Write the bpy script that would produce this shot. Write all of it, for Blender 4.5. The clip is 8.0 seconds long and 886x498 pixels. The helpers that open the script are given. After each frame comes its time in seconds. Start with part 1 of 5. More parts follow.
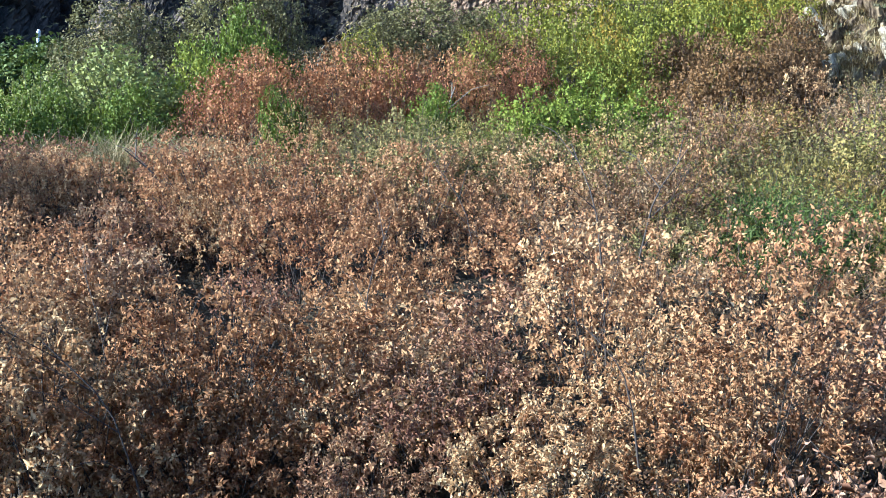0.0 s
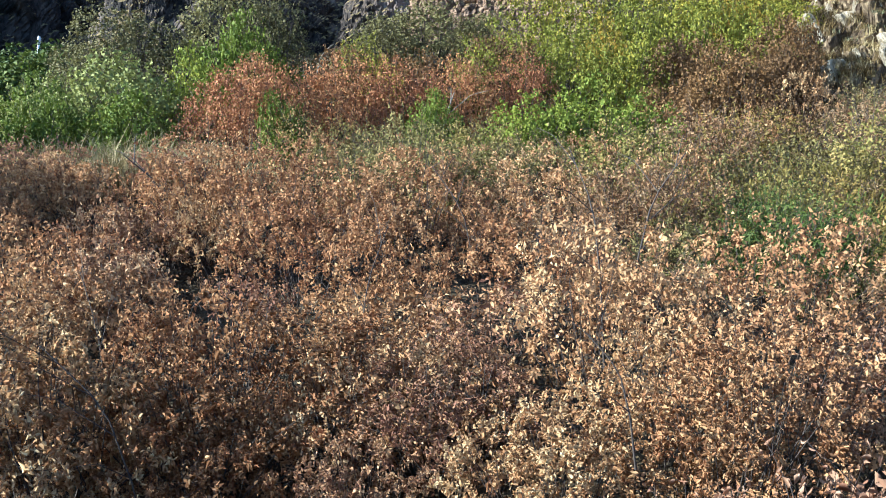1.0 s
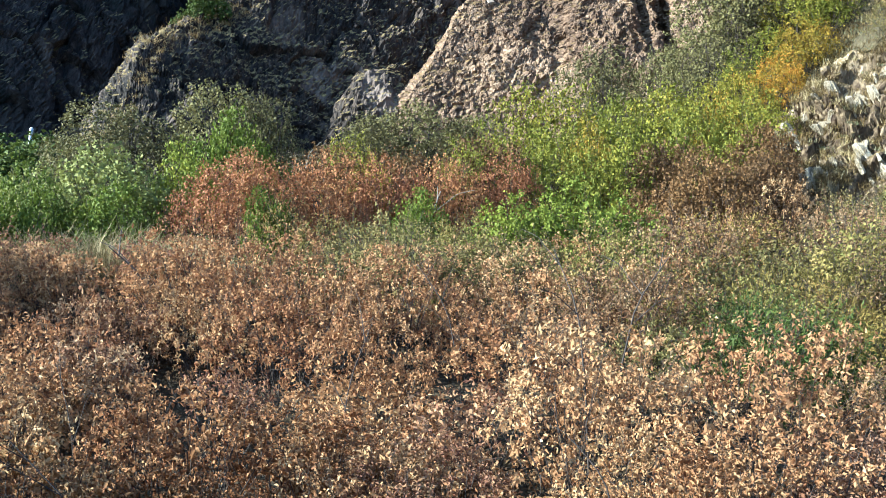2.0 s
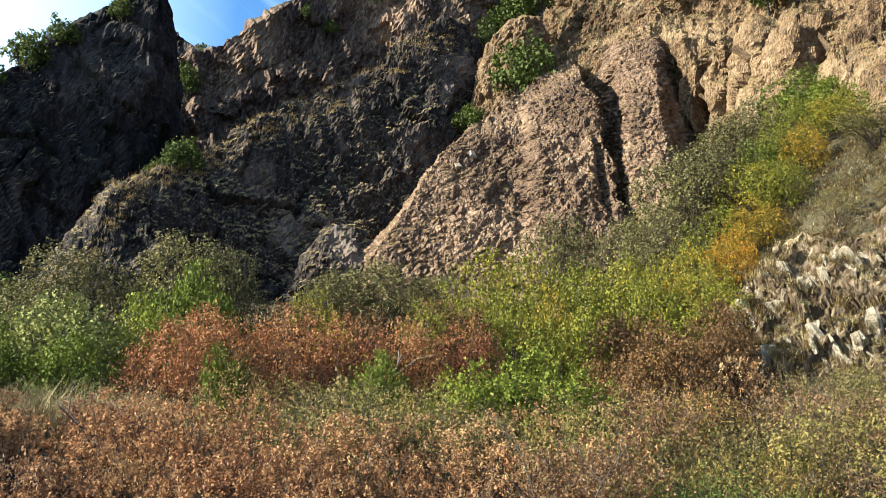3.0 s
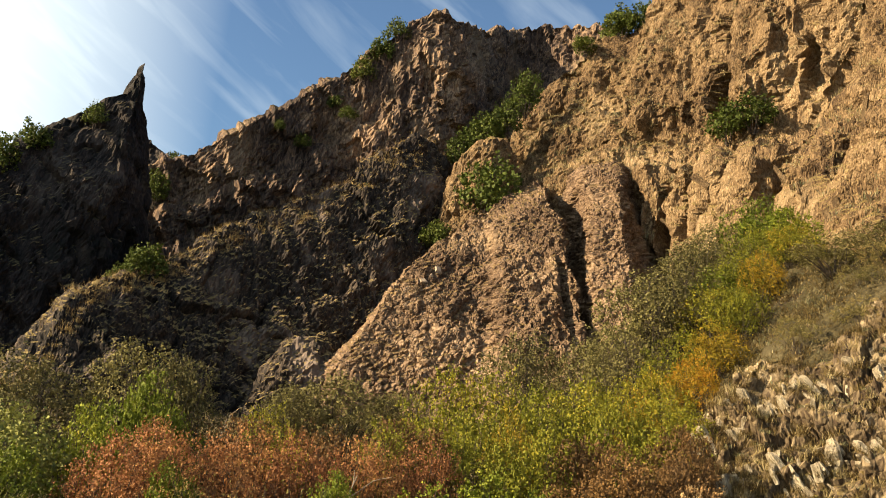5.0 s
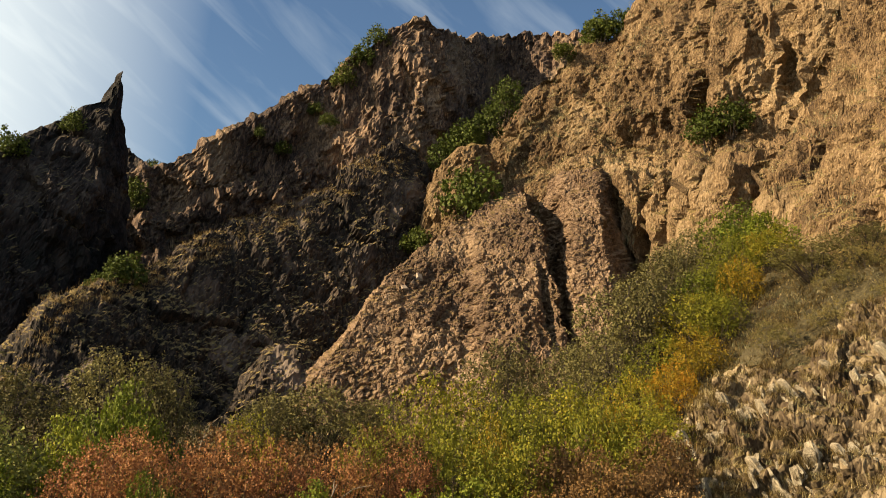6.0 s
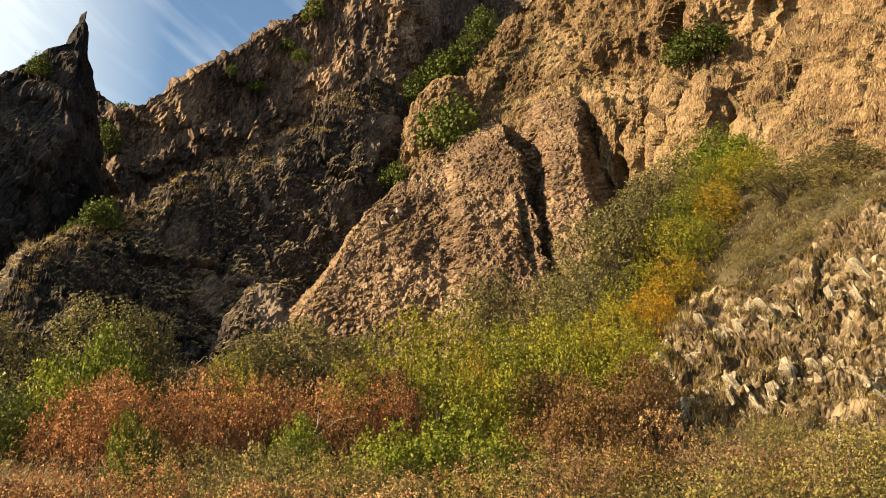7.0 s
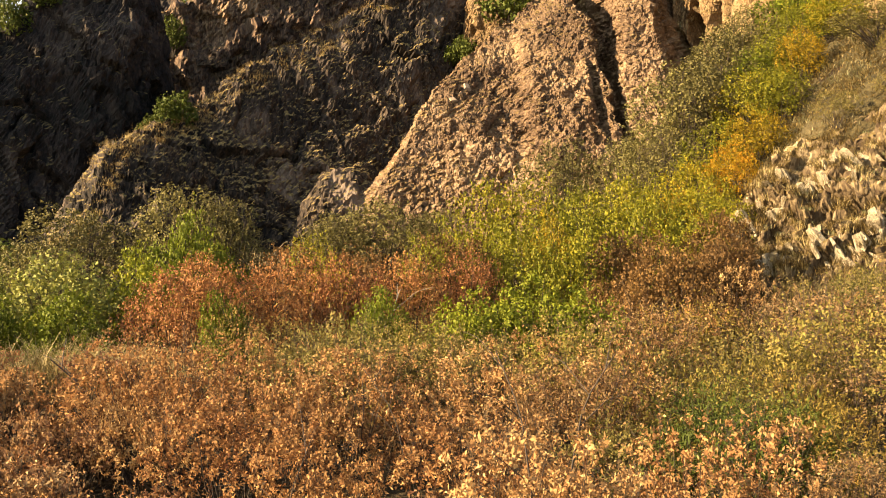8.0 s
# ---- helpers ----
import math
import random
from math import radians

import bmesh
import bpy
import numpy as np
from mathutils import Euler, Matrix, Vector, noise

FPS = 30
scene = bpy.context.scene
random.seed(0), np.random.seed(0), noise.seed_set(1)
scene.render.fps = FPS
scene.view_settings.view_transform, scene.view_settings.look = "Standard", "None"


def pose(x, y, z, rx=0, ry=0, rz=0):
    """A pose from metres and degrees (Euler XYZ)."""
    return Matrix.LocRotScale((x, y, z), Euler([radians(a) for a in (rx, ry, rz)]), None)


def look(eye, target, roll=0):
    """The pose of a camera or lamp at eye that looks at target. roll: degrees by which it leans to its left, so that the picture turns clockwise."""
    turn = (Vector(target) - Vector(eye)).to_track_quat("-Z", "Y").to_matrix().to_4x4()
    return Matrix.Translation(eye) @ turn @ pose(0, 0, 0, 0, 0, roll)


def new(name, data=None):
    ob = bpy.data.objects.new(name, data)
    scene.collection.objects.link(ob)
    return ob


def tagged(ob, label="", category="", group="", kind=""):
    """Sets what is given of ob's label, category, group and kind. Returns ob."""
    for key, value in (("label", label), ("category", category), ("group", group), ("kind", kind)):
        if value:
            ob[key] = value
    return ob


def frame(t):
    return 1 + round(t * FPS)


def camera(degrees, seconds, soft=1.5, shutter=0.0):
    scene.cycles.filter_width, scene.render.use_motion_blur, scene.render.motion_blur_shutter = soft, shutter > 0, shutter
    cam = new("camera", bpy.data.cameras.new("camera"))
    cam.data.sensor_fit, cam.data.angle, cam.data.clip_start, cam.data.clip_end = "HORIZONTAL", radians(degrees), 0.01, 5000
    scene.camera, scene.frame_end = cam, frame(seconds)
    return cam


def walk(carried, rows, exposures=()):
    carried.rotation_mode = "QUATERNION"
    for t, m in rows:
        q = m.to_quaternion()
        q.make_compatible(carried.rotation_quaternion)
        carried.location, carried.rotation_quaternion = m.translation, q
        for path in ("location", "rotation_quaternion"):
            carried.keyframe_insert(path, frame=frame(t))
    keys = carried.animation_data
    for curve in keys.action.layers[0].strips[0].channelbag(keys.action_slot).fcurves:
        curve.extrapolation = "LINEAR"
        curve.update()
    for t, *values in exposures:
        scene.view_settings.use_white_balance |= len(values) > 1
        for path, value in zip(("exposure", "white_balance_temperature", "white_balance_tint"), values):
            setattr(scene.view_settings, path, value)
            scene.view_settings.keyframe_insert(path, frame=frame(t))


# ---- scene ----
# ---------------------------------------------------------------- camera
cam = camera(54.0, 8.0, soft=1.0)
EYE = 1.6
PATH = [
    (0.0, -0.0000, 0.0000, -0.0000, 78.000, -0.000, -0.000),
    (0.5, 0.0108, -0.0015, -0.0095, 78.009, 0.037, 0.020),
    (1.0, 0.0133, 0.0015, -0.0206, 78.487, 0.026, 0.012),
    (1.2, 0.0141, 0.0076, -0.0231, 79.158, -0.080, 0.023),
    (2.3, 0.0057, 0.0072, 0.0248, 87.851, -1.947, -1.613),
    (2.5, 0.0029, -0.0074, 0.0654, 90.036, -2.497, -2.221),
    (3.0, -0.0086, -0.0274, 0.1452, 94.894, -3.638, -3.401),
    (3.5, 0.0098, -0.0478, 0.1574, 97.461, -4.043, -4.087),
    (4.0, 0.0133, -0.0560, 0.1784, 98.975, -4.408, -4.668),
    (4.5, 0.0137, -0.0349, 0.2022, 101.270, -4.852, -5.330),
    (6.0, 0.0625, -0.0246, 0.2205, 103.054, -4.429, -6.985),
    (6.5, 0.1022, -0.0040, 0.1902, 101.131, -3.709, -7.561),
    (7.0, 0.1432, 0.0045, 0.1716, 98.855, -2.273, -7.771),
    (7.5, 0.1835, 0.0268, 0.1289, 95.573, -0.563, -6.403),
    (8.0, 0.1966, 0.0755, 0.0500, 90.920, 0.571, -2.564),
]
EXPOSURES = [(0.0, 2.43, 4450, 3), (1.0, 2.31, 4650, 2), (2.5, 2.51, 4700, -2), (3.0, 2.05, 5450, 3), (3.5, 1.64, 6250, 8), (4.5, 1.87, 7450, 8), (6.0, 1.39, 7850, 9), (6.5, 1.59, 8050, 10), (7.3, 1.92, 8250, 10), (8.0, 2.31, 9250, 13)]
walk(cam, [(t, pose(x, y, EYE + z, rx, ry, rz)) for t, x, y, z, rx, ry, rz in PATH], EXPOSURES)

# ---------------------------------------------------------------- world and sun
SUN_AZ, SUN_EL = radians(-97), radians(25)     # azimuth from +y, clockwise; the sun stands low on the left
world = bpy.data.worlds.new("sky")
scene.world = world
world.use_nodes = True
wn, wl = world.node_tree.nodes, world.node_tree.links
wn.clear()
w_out, w_bg = wn.new("ShaderNodeOutputWorld"), wn.new("ShaderNodeBackground")
w_sky = wn.new("ShaderNodeTexSky")
w_sky.sky_type, w_sky.sun_disc = "NISHITA", False
w_sky.sun_elevation, w_sky.sun_rotation = SUN_EL, SUN_AZ
w_sky.dust_density, w_sky.air_density = 0.9, 1.2
w_noise, w_ramp, w_mix = wn.new("ShaderNodeTexNoise"), wn.new("ShaderNodeValToRGB"), wn.new("ShaderNodeMix")
w_geo, w_co = wn.new("ShaderNodeTexCoord"), wn.new("ShaderNodeCombineXYZ")
for axis, way in (("X", (1.7, 0, -1.1)), ("Y", (0, 2.2, 0)), ("Z", (7.0, 0, 11.0))):       # wisps drawn out on a slant
    w_axis = wn.new("ShaderNodeVectorMath")
    w_axis.operation = "DOT_PRODUCT"
    w_axis.inputs[1].default_value = way
    wl.new(w_geo.outputs["Generated"], w_axis.inputs[0])
    wl.new(w_axis.outputs["Value"], w_co.inputs[axis])
w_noise.inputs["Scale"].default_value, w_noise.inputs["Detail"].default_value = 2.6, 8.0
w_noise.inputs["Distortion"].default_value = 0.5
w_ramp.color_ramp.elements[0].position, w_ramp.color_ramp.elements[1].position = 0.48, 0.8
w_ramp.color_ramp.elements[0].color, w_ramp.color_ramp.elements[1].color = (0, 0, 0, 1), (0.25, 0.25, 0.25, 1)
w_mix.data_type = "RGBA"
w_mix.inputs["B"].default_value = (18.0, 21.6, 25.6, 1)
wl.new(w_co.outputs["Vector"], w_noise.inputs["Vector"])
wl.new(w_noise.outputs["Fac"], w_ramp.inputs["Fac"])
# bright haze towards the sun, so that the wisps thicken into white on that side
w_dot, w_haze, w_sum = wn.new("ShaderNodeVectorMath"), wn.new("ShaderNodeValToRGB"), wn.new("ShaderNodeMath")
w_dot.operation = "DOT_PRODUCT"
w_dot.inputs[1].default_value = (math.sin(SUN_AZ), math.cos(SUN_AZ), 0.05)
w_haze.color_ramp.elements[0].position, w_haze.color_ramp.elements[1].position = 0.09, 0.32
w_haze.color_ramp.elements[0].color, w_haze.color_ramp.elements[1].color = (0, 0, 0, 1), (1, 1, 1, 1)
w_sum.use_clamp = True
wl.new(w_geo.outputs["Generated"], w_dot.inputs[0])
wl.new(w_dot.outputs["Value"], w_haze.inputs["Fac"])
wl.new(w_ramp.outputs["Color"], w_sum.inputs[0])
wl.new(w_haze.outputs["Color"], w_sum.inputs[1])
wl.new(w_sum.outputs[0], w_mix.inputs["Factor"])
w_tint = wn.new("ShaderNodeMixRGB")
w_tint.blend_type, w_tint.inputs["Fac"].default_value = "MULTIPLY", 1.0
w_tint.inputs[2].default_value = (1.6, 2.2, 3.0, 1)                                   # clear deep blue
wl.new(w_sky.outputs["Color"], w_tint.inputs[1])
wl.new(w_tint.outputs["Color"], w_mix.inputs["A"])
wl.new(w_mix.outputs["Result"], w_bg.inputs["Color"])
w_bg.inputs["Strength"].default_value = 0.0176
wl.new(w_bg.outputs["Background"], w_out.inputs["Surface"])

sun = new("sun", bpy.data.lights.new("sun", "SUN"))
sun.data.energy, sun.data.angle, sun.data.color = 5.0, radians(0.6), (1.0, 0.84, 0.62)
sun_way = Vector((math.sin(SUN_AZ) * math.cos(SUN_EL), math.cos(SUN_AZ) * math.cos(SUN_EL), math.sin(SUN_EL)))
sun.matrix_world = look(sun_way * 120, (0, 0, 0))


# ---------------------------------------------------------------- materials
def material(name):
    m = bpy.data.materials.new(name)
    m.use_nodes = True
    n, l = m.node_tree.nodes, m.node_tree.links
    return m, n, l, n["Principled BSDF"]


def ramp(n, stops):
    r = n.new("ShaderNodeValToRGB")
    e = r.color_ramp.elements
    while len(e) < len(stops):
        e.new(0.5)
    for el, (p, c) in zip(e, stops):
        el.position, el.color = p, (*c, 1)
    return r


def leaf_material(name, stops, rough=0.7, through_light=0.16, patch=0.35, gloss=0.16, each=1.0):
    """Leaves: each leaf takes its own colour, patches of a shrub lean one way."""
    m, n, l, b = material(name)
    geo, tex, add, obj = n.new("ShaderNodeNewGeometry"), n.new("ShaderNodeTexNoise"), n.new("ShaderNodeMath"), n.new("ShaderNodeObjectInfo")
    co = n.new("ShaderNodeTexCoord")
    tex.inputs["Scale"].default_value, tex.inputs["Detail"].default_value = 2.3, 2.0
    l.new(co.outputs["Object"], tex.inputs["Vector"])
    mid = n.new("ShaderNodeMath")
    mid.operation, mid.inputs[1].default_value = "MULTIPLY_ADD", patch * 2.4
    mid.inputs[2].default_value = -patch * 1.2
    l.new(tex.outputs["Fac"], mid.inputs[0])
    per = n.new("ShaderNodeMath")
    per.operation, per.inputs[1].default_value, per.inputs[2].default_value = "MULTIPLY_ADD", 0.36, -0.18
    l.new(obj.outputs["Random"], per.inputs[0])
    one = n.new("ShaderNodeMath")
    one.operation, one.inputs[1].default_value, one.inputs[2].default_value = "MULTIPLY_ADD", each, 0.5 - each * 0.5
    l.new(geo.outputs["Random Per Island"], one.inputs[0])
    l.new(one.outputs[0], add.inputs[0])
    l.new(mid.outputs[0], add.inputs[1])
    add2 = n.new("ShaderNodeMath")
    l.new(add.outputs[0], add2.inputs[0])
    l.new(per.outputs[0], add2.inputs[1])
    r = ramp(n, stops)
    l.new(add2.outputs[0], r.inputs["Fac"])
    l.new(r.outputs["Color"], b.inputs["Base Color"])
    b.inputs["Roughness"].default_value = rough
    b.inputs["Specular IOR Level"].default_value = gloss
    tr, mix = n.new("ShaderNodeBsdfTranslucent"), n.new("ShaderNodeMixShader")
    l.new(r.outputs["Color"], tr.inputs["Color"])
    mix.inputs["Fac"].default_value = through_light
    l.new(b.outputs["BSDF"], mix.inputs[1])
    l.new(tr.outputs["BSDF"], mix.inputs[2])
    l.new(mix.outputs["Shader"], n["Material Output"].inputs["Surface"])
    return m


def bark_material(name, dark, light):
    m, n, l, b = material(name)
    tex = n.new("ShaderNodeTexNoise")
    co = n.new("ShaderNodeTexCoord")
    l.new(co.outputs["Object"], tex.inputs["Vector"])
    tex.inputs["Scale"].default_value, tex.inputs["Detail"].default_value = 9, 5
    r = ramp(n, [(0.3, dark), (0.7, light)])
    l.new(tex.outputs["Fac"], r.inputs["Fac"])
    l.new(r.outputs["Color"], b.inputs["Base Color"])
    b.inputs["Roughness"].default_value = 0.85
    return m


def rock_material(name, stops, pale, grass, chip=3.2, grass_at=0.62, stretch=(1, 1, 0.45), bump=0.6):
    """Broken rock: long chips, two scales of colour, pale fresh patches and dry grass where it lies flat."""
    m, n, l, b = material(name)
    co, mp = n.new("ShaderNodeTexCoord"), n.new("ShaderNodeMapping")
    mp.inputs["Scale"].default_value = stretch
    mp.inputs["Rotation"].default_value = (0.35, 0.5, 0.2)
    l.new(co.outputs["Object"], mp.inputs["Vector"])
    wob = n.new("ShaderNodeTexNoise")
    wob.inputs["Scale"].default_value, wob.inputs["Detail"].default_value = 1.3, 3
    l.new(mp.outputs["Vector"], wob.inputs["Vector"])
    shift = n.new("ShaderNodeMixRGB")
    shift.blend_type, shift.inputs["Fac"].default_value = "ADD", 0.35
    l.new(mp.outputs["Vector"], shift.inputs[1])
    l.new(wob.outputs["Color"], shift.inputs[2])
    v1, v2 = n.new("ShaderNodeTexVoronoi"), n.new("ShaderNodeTexVoronoi")
    v1.inputs["Scale"].default_value, v2.inputs["Scale"].default_value = chip, chip * 2.7
    ve = n.new("ShaderNodeTexVoronoi")
    ve.feature = "DISTANCE_TO_EDGE"
    ve.inputs["Scale"].default_value = chip
    big, fine = n.new("ShaderNodeTexNoise"), n.new("ShaderNodeTexNoise")
    big.inputs["Scale"].default_value, big.inputs["Detail"].default_value = 0.35, 6
    fine.inputs["Scale"].default_value, fine.inputs["Detail"].default_value = 14, 6
    for t in (v1, v2, ve, fine):
        l.new(shift.outputs["Color"], t.inputs["Vector"])
    l.new(co.outputs["Object"], big.inputs["Vector"])
    sep1, sep2 = n.new("ShaderNodeSeparateColor"), n.new("ShaderNodeSeparateColor")
    l.new(v1.outputs["Color"], sep1.inputs["Color"])
    l.new(v2.outputs["Color"], sep2.inputs["Color"])
    def mad(a, k, c):
        q = n.new("ShaderNodeMath")
        q.operation, q.inputs[1].default_value = "MULTIPLY_ADD", k
        l.new(a, q.inputs[0])
        if isinstance(c, float):
            q.inputs[2].default_value = c
        else:
            l.new(c, q.inputs[2])
        return q.outputs[0]
    tone = mad(sep1.outputs[0], 0.30, mad(sep2.outputs[0], 0.34, mad(big.outputs["Fac"], 1.3, mad(fine.outputs["Fac"], 0.6, -0.76))))
    r = ramp(n, stops)
    l.new(tone, r.inputs["Fac"])
    # fresh pale breaks
    pn = n.new("ShaderNodeTexNoise")
    pn.inputs["Scale"].default_value, pn.inputs["Detail"].default_value = 0.55, 5
    l.new(shift.outputs["Color"], pn.inputs["Vector"])
    pr = ramp(n, [(0.58, (0, 0, 0)), (0.70, (1, 1, 1))])
    l.new(pn.outputs["Fac"], pr.inputs["Fac"])
    pm = n.new("ShaderNodeMixRGB")
    pm.inputs[2].default_value = (*pale, 1)
    pk = n.new("ShaderNodeMath")
    pk.operation, pk.inputs[1].default_value = "MULTIPLY", 0.65
    l.new(pr.outputs["Color"], pk.inputs[0])
    l.new(pk.outputs[0], pm.inputs["Fac"])
    l.new(r.outputs["Color"], pm.inputs[1])
    # dry grass on what lies flat
    geo, sx = n.new("ShaderNodeNewGeometry"), n.new("ShaderNodeSeparateXYZ")
    l.new(geo.outputs["Normal"], sx.inputs["Vector"])
    gn = n.new("ShaderNodeTexNoise")
    gn.inputs["Scale"].default_value, gn.inputs["Detail"].default_value = 2.2, 6
    l.new(co.outputs["Object"], gn.inputs["Vector"])
    gsum = mad(gn.outputs["Fac"], 0.5, mad(sx.outputs["Z"], 1.0, -0.25))
    gr = ramp(n, [(grass_at, (0, 0, 0)), (grass_at + 0.16, (1, 1, 1))])
    l.new(gsum, gr.inputs["Fac"])
    gm = n.new("ShaderNodeMixRGB")
    gc = ramp(n, [(0.35, grass[0]), (0.65, grass[1])])
    l.new(fine.outputs["Fac"], gc.inputs["Fac"])
    l.new(gr.outputs["Color"], gm.inputs["Fac"])
    l.new(pm.outputs["Color"], gm.inputs[1])
    l.new(gc.outputs["Color"], gm.inputs[2])
    l.new(gm.outputs["Color"], b.inputs["Base Color"])
    b.inputs["Roughness"].default_value, b.inputs["Specular IOR Level"].default_value = 0.9, 0.2
    bp = n.new("ShaderNodeBump")
    bp.inputs["Strength"].default_value, bp.inputs["Distance"].default_value = bump, 0.12
    l.new(mad(sep1.outputs[1], 0.6, mad(sep2.outputs[1], 0.35, mad(ve.outputs["Distance"], 0.8, mad(fine.outputs["Fac"], 0.35, 0.0)))), bp.inputs["Height"])
    l.new(bp.outputs["Normal"], b.inputs["Normal"])
    return m


TAN_ROCK = rock_material("tan_rock", [(0.15, (0.043, 0.026, 0.015)), (0.42, (0.130, 0.082, 0.042)), (0.7, (0.217, 0.143, 0.076)), (0.95, (0.324, 0.233, 0.136))], (0.324, 0.233, 0.134), ((0.105, 0.075, 0.027), (0.211, 0.150, 0.058)), chip=15.0, bump=0.9, grass_at=0.56, stretch=(1, 1, 0.4))
DOME_ROCK = rock_material("dome_rock", [(0.15, (0.040, 0.025, 0.016)), (0.42, (0.106, 0.066, 0.042)), (0.7, (0.181, 0.119, 0.075)), (0.95, (0.282, 0.198, 0.131))], (0.288, 0.198, 0.121), ((0.094, 0.063, 0.025), (0.169, 0.109, 0.045)), chip=13.0, bump=1.0, stretch=(0.440, 0.444, 0.667))
BROWN_ROCK = rock_material("brown_rock", [(0.15, (0.022, 0.017, 0.014)), (0.42, (0.065, 0.044, 0.036)), (0.7, (0.161, 0.106, 0.070)), (0.95, (0.323, 0.224, 0.145))], (0.203, 0.145, 0.095), ((0.080, 0.056, 0.024), (0.150, 0.104, 0.046)), chip=8.0, bump=0.7, stretch=(1, 1, 0.3))
# the next two carry the ridges' shade in their colour, below bare rock's tone
SHADED_DARK_ROCK = rock_material("shaded_dark_rock", [(0.15, (0.004, 0.005, 0.004)), (0.5, (0.016, 0.013, 0.013)), (0.75, (0.034, 0.026, 0.023)), (0.95, (0.078, 0.064, 0.052))], (0.089, 0.072, 0.061), ((0.072, 0.056, 0.024), (0.157, 0.119, 0.053)), chip=7.0, grass_at=0.68)
SHADED_RIDGE_ROCK = rock_material("shaded_ridge_rock", [(0.15, (0.006, 0.005, 0.005)), (0.5, (0.024, 0.019, 0.016)), (0.75, (0.058, 0.042, 0.032)), (0.95, (0.124, 0.094, 0.068))], (0.185, 0.142, 0.118), ((0.111, 0.081, 0.032), (0.214, 0.158, 0.066)), chip=8.0, grass_at=0.58)
PALE_ROCK = rock_material("pale_rock", [(0.2, (0.041, 0.027, 0.017)), (0.45, (0.096, 0.069, 0.041)), (0.7, (0.197, 0.148, 0.089)), (0.95, (0.363, 0.296, 0.199))], (0.347, 0.274, 0.158), ((0.069, 0.051, 0.018), (0.159, 0.112, 0.045)), chip=9.0, grass_at=0.62)
STONE = rock_material("pale_stone", [(0.2, (0.145, 0.116, 0.077)), (0.45, (0.283, 0.236, 0.163)), (0.7, (0.403, 0.343, 0.248)), (0.95, (0.515, 0.455, 0.343))], (0.446, 0.377, 0.266), ((0.430, 0.360, 0.258), (0.515, 0.430, 0.310)), chip=9.0, grass_at=2.0)
SOIL = rock_material("soil", [(0.2, (0.011, 0.007, 0.005)), (0.5, (0.025, 0.017, 0.010)), (0.75, (0.051, 0.033, 0.019)), (0.95, (0.090, 0.060, 0.036))], (0.066, 0.045, 0.027), ((0.018, 0.013, 0.007), (0.054, 0.040, 0.019)), chip=22.0, grass_at=0.85, stretch=(1, 1, 1))

TURF = rock_material("dry_turf", [(0.15, (0.016, 0.013, 0.006)), (0.42, (0.036, 0.029, 0.013)), (0.7, (0.063, 0.050, 0.023)), (0.95, (0.099, 0.081, 0.043))], (0.079, 0.063, 0.034), ((0.030, 0.025, 0.011), (0.061, 0.048, 0.023)), chip=14.0, grass_at=2.0, stretch=(1, 1, 1))

RUSSET = leaf_material("russet_leaves", [(0.0, (0.082, 0.033, 0.022)), (0.25, (0.205, 0.097, 0.045)), (0.55, (0.339, 0.191, 0.088)), (0.8, (0.443, 0.299, 0.147)), (1.0, (0.516, 0.408, 0.233))], through_light=0.25, each=0.38, gloss=0.04, rough=0.85)
MAROON = leaf_material("maroon_brown_leaves", [(0.0, (0.075, 0.035, 0.027)), (0.3, (0.172, 0.087, 0.055)), (0.6, (0.319, 0.187, 0.098)), (0.85, (0.473, 0.339, 0.187)), (1.0, (0.601, 0.510, 0.318))], through_light=0.25, each=0.38, gloss=0.04, rough=0.85)
TAN = leaf_material("tan_leaves", [(0.0, (0.092, 0.038, 0.023)), (0.3, (0.197, 0.100, 0.058)), (0.6, (0.286, 0.172, 0.106)), (1.0, (0.376, 0.263, 0.181))], through_light=0.25, patch=0.45, each=0.42, gloss=0.04, rough=0.85)
DRAB = leaf_material("drab_leaves", [(0.0, (0.069, 0.031, 0.016)), (0.3, (0.146, 0.080, 0.040)), (0.6, (0.212, 0.138, 0.072)), (1.0, (0.279, 0.211, 0.125))], through_light=0.25, patch=0.45, each=0.42, gloss=0.04, rough=0.85)
OLIVE = leaf_material("olive_leaves", [(0.0, (0.045, 0.049, 0.017)), (0.25, (0.090, 0.089, 0.030)), (0.5, (0.150, 0.129, 0.047)), (0.8, (0.230, 0.173, 0.070)), (1.0, (0.260, 0.156, 0.062))], through_light=0.25, each=0.38, gloss=0.04, rough=0.85)
MOSS = leaf_material("green_brown_leaves", [(0.0, (0.056, 0.065, 0.015)), (0.4, (0.131, 0.123, 0.030)), (0.7, (0.231, 0.177, 0.053)), (1.0, (0.318, 0.199, 0.075))], through_light=0.24, each=0.36)
RUST = leaf_material("rusty_leaves", [(0.0, (0.045, 0.027, 0.013)), (0.4, (0.102, 0.058, 0.024)), (0.75, (0.166, 0.092, 0.033)), (1.0, (0.192, 0.131, 0.039))], patch=0.4, each=0.22, through_light=0.22)
GREEN = leaf_material("green_leaves", [(0.0, (0.039, 0.055, 0.008)), (0.4, (0.099, 0.127, 0.015)), (0.8, (0.183, 0.201, 0.023)), (1.0, (0.303, 0.255, 0.035))], patch=0.4, through_light=0.24, each=0.22)
PALE_GREEN = leaf_material("pale_green_leaves", [(0.0, (0.066, 0.079, 0.022)), (0.4, (0.139, 0.151, 0.042)), (0.8, (0.218, 0.222, 0.061)), (1.0, (0.284, 0.254, 0.074))], patch=0.3, each=0.22, through_light=0.22)
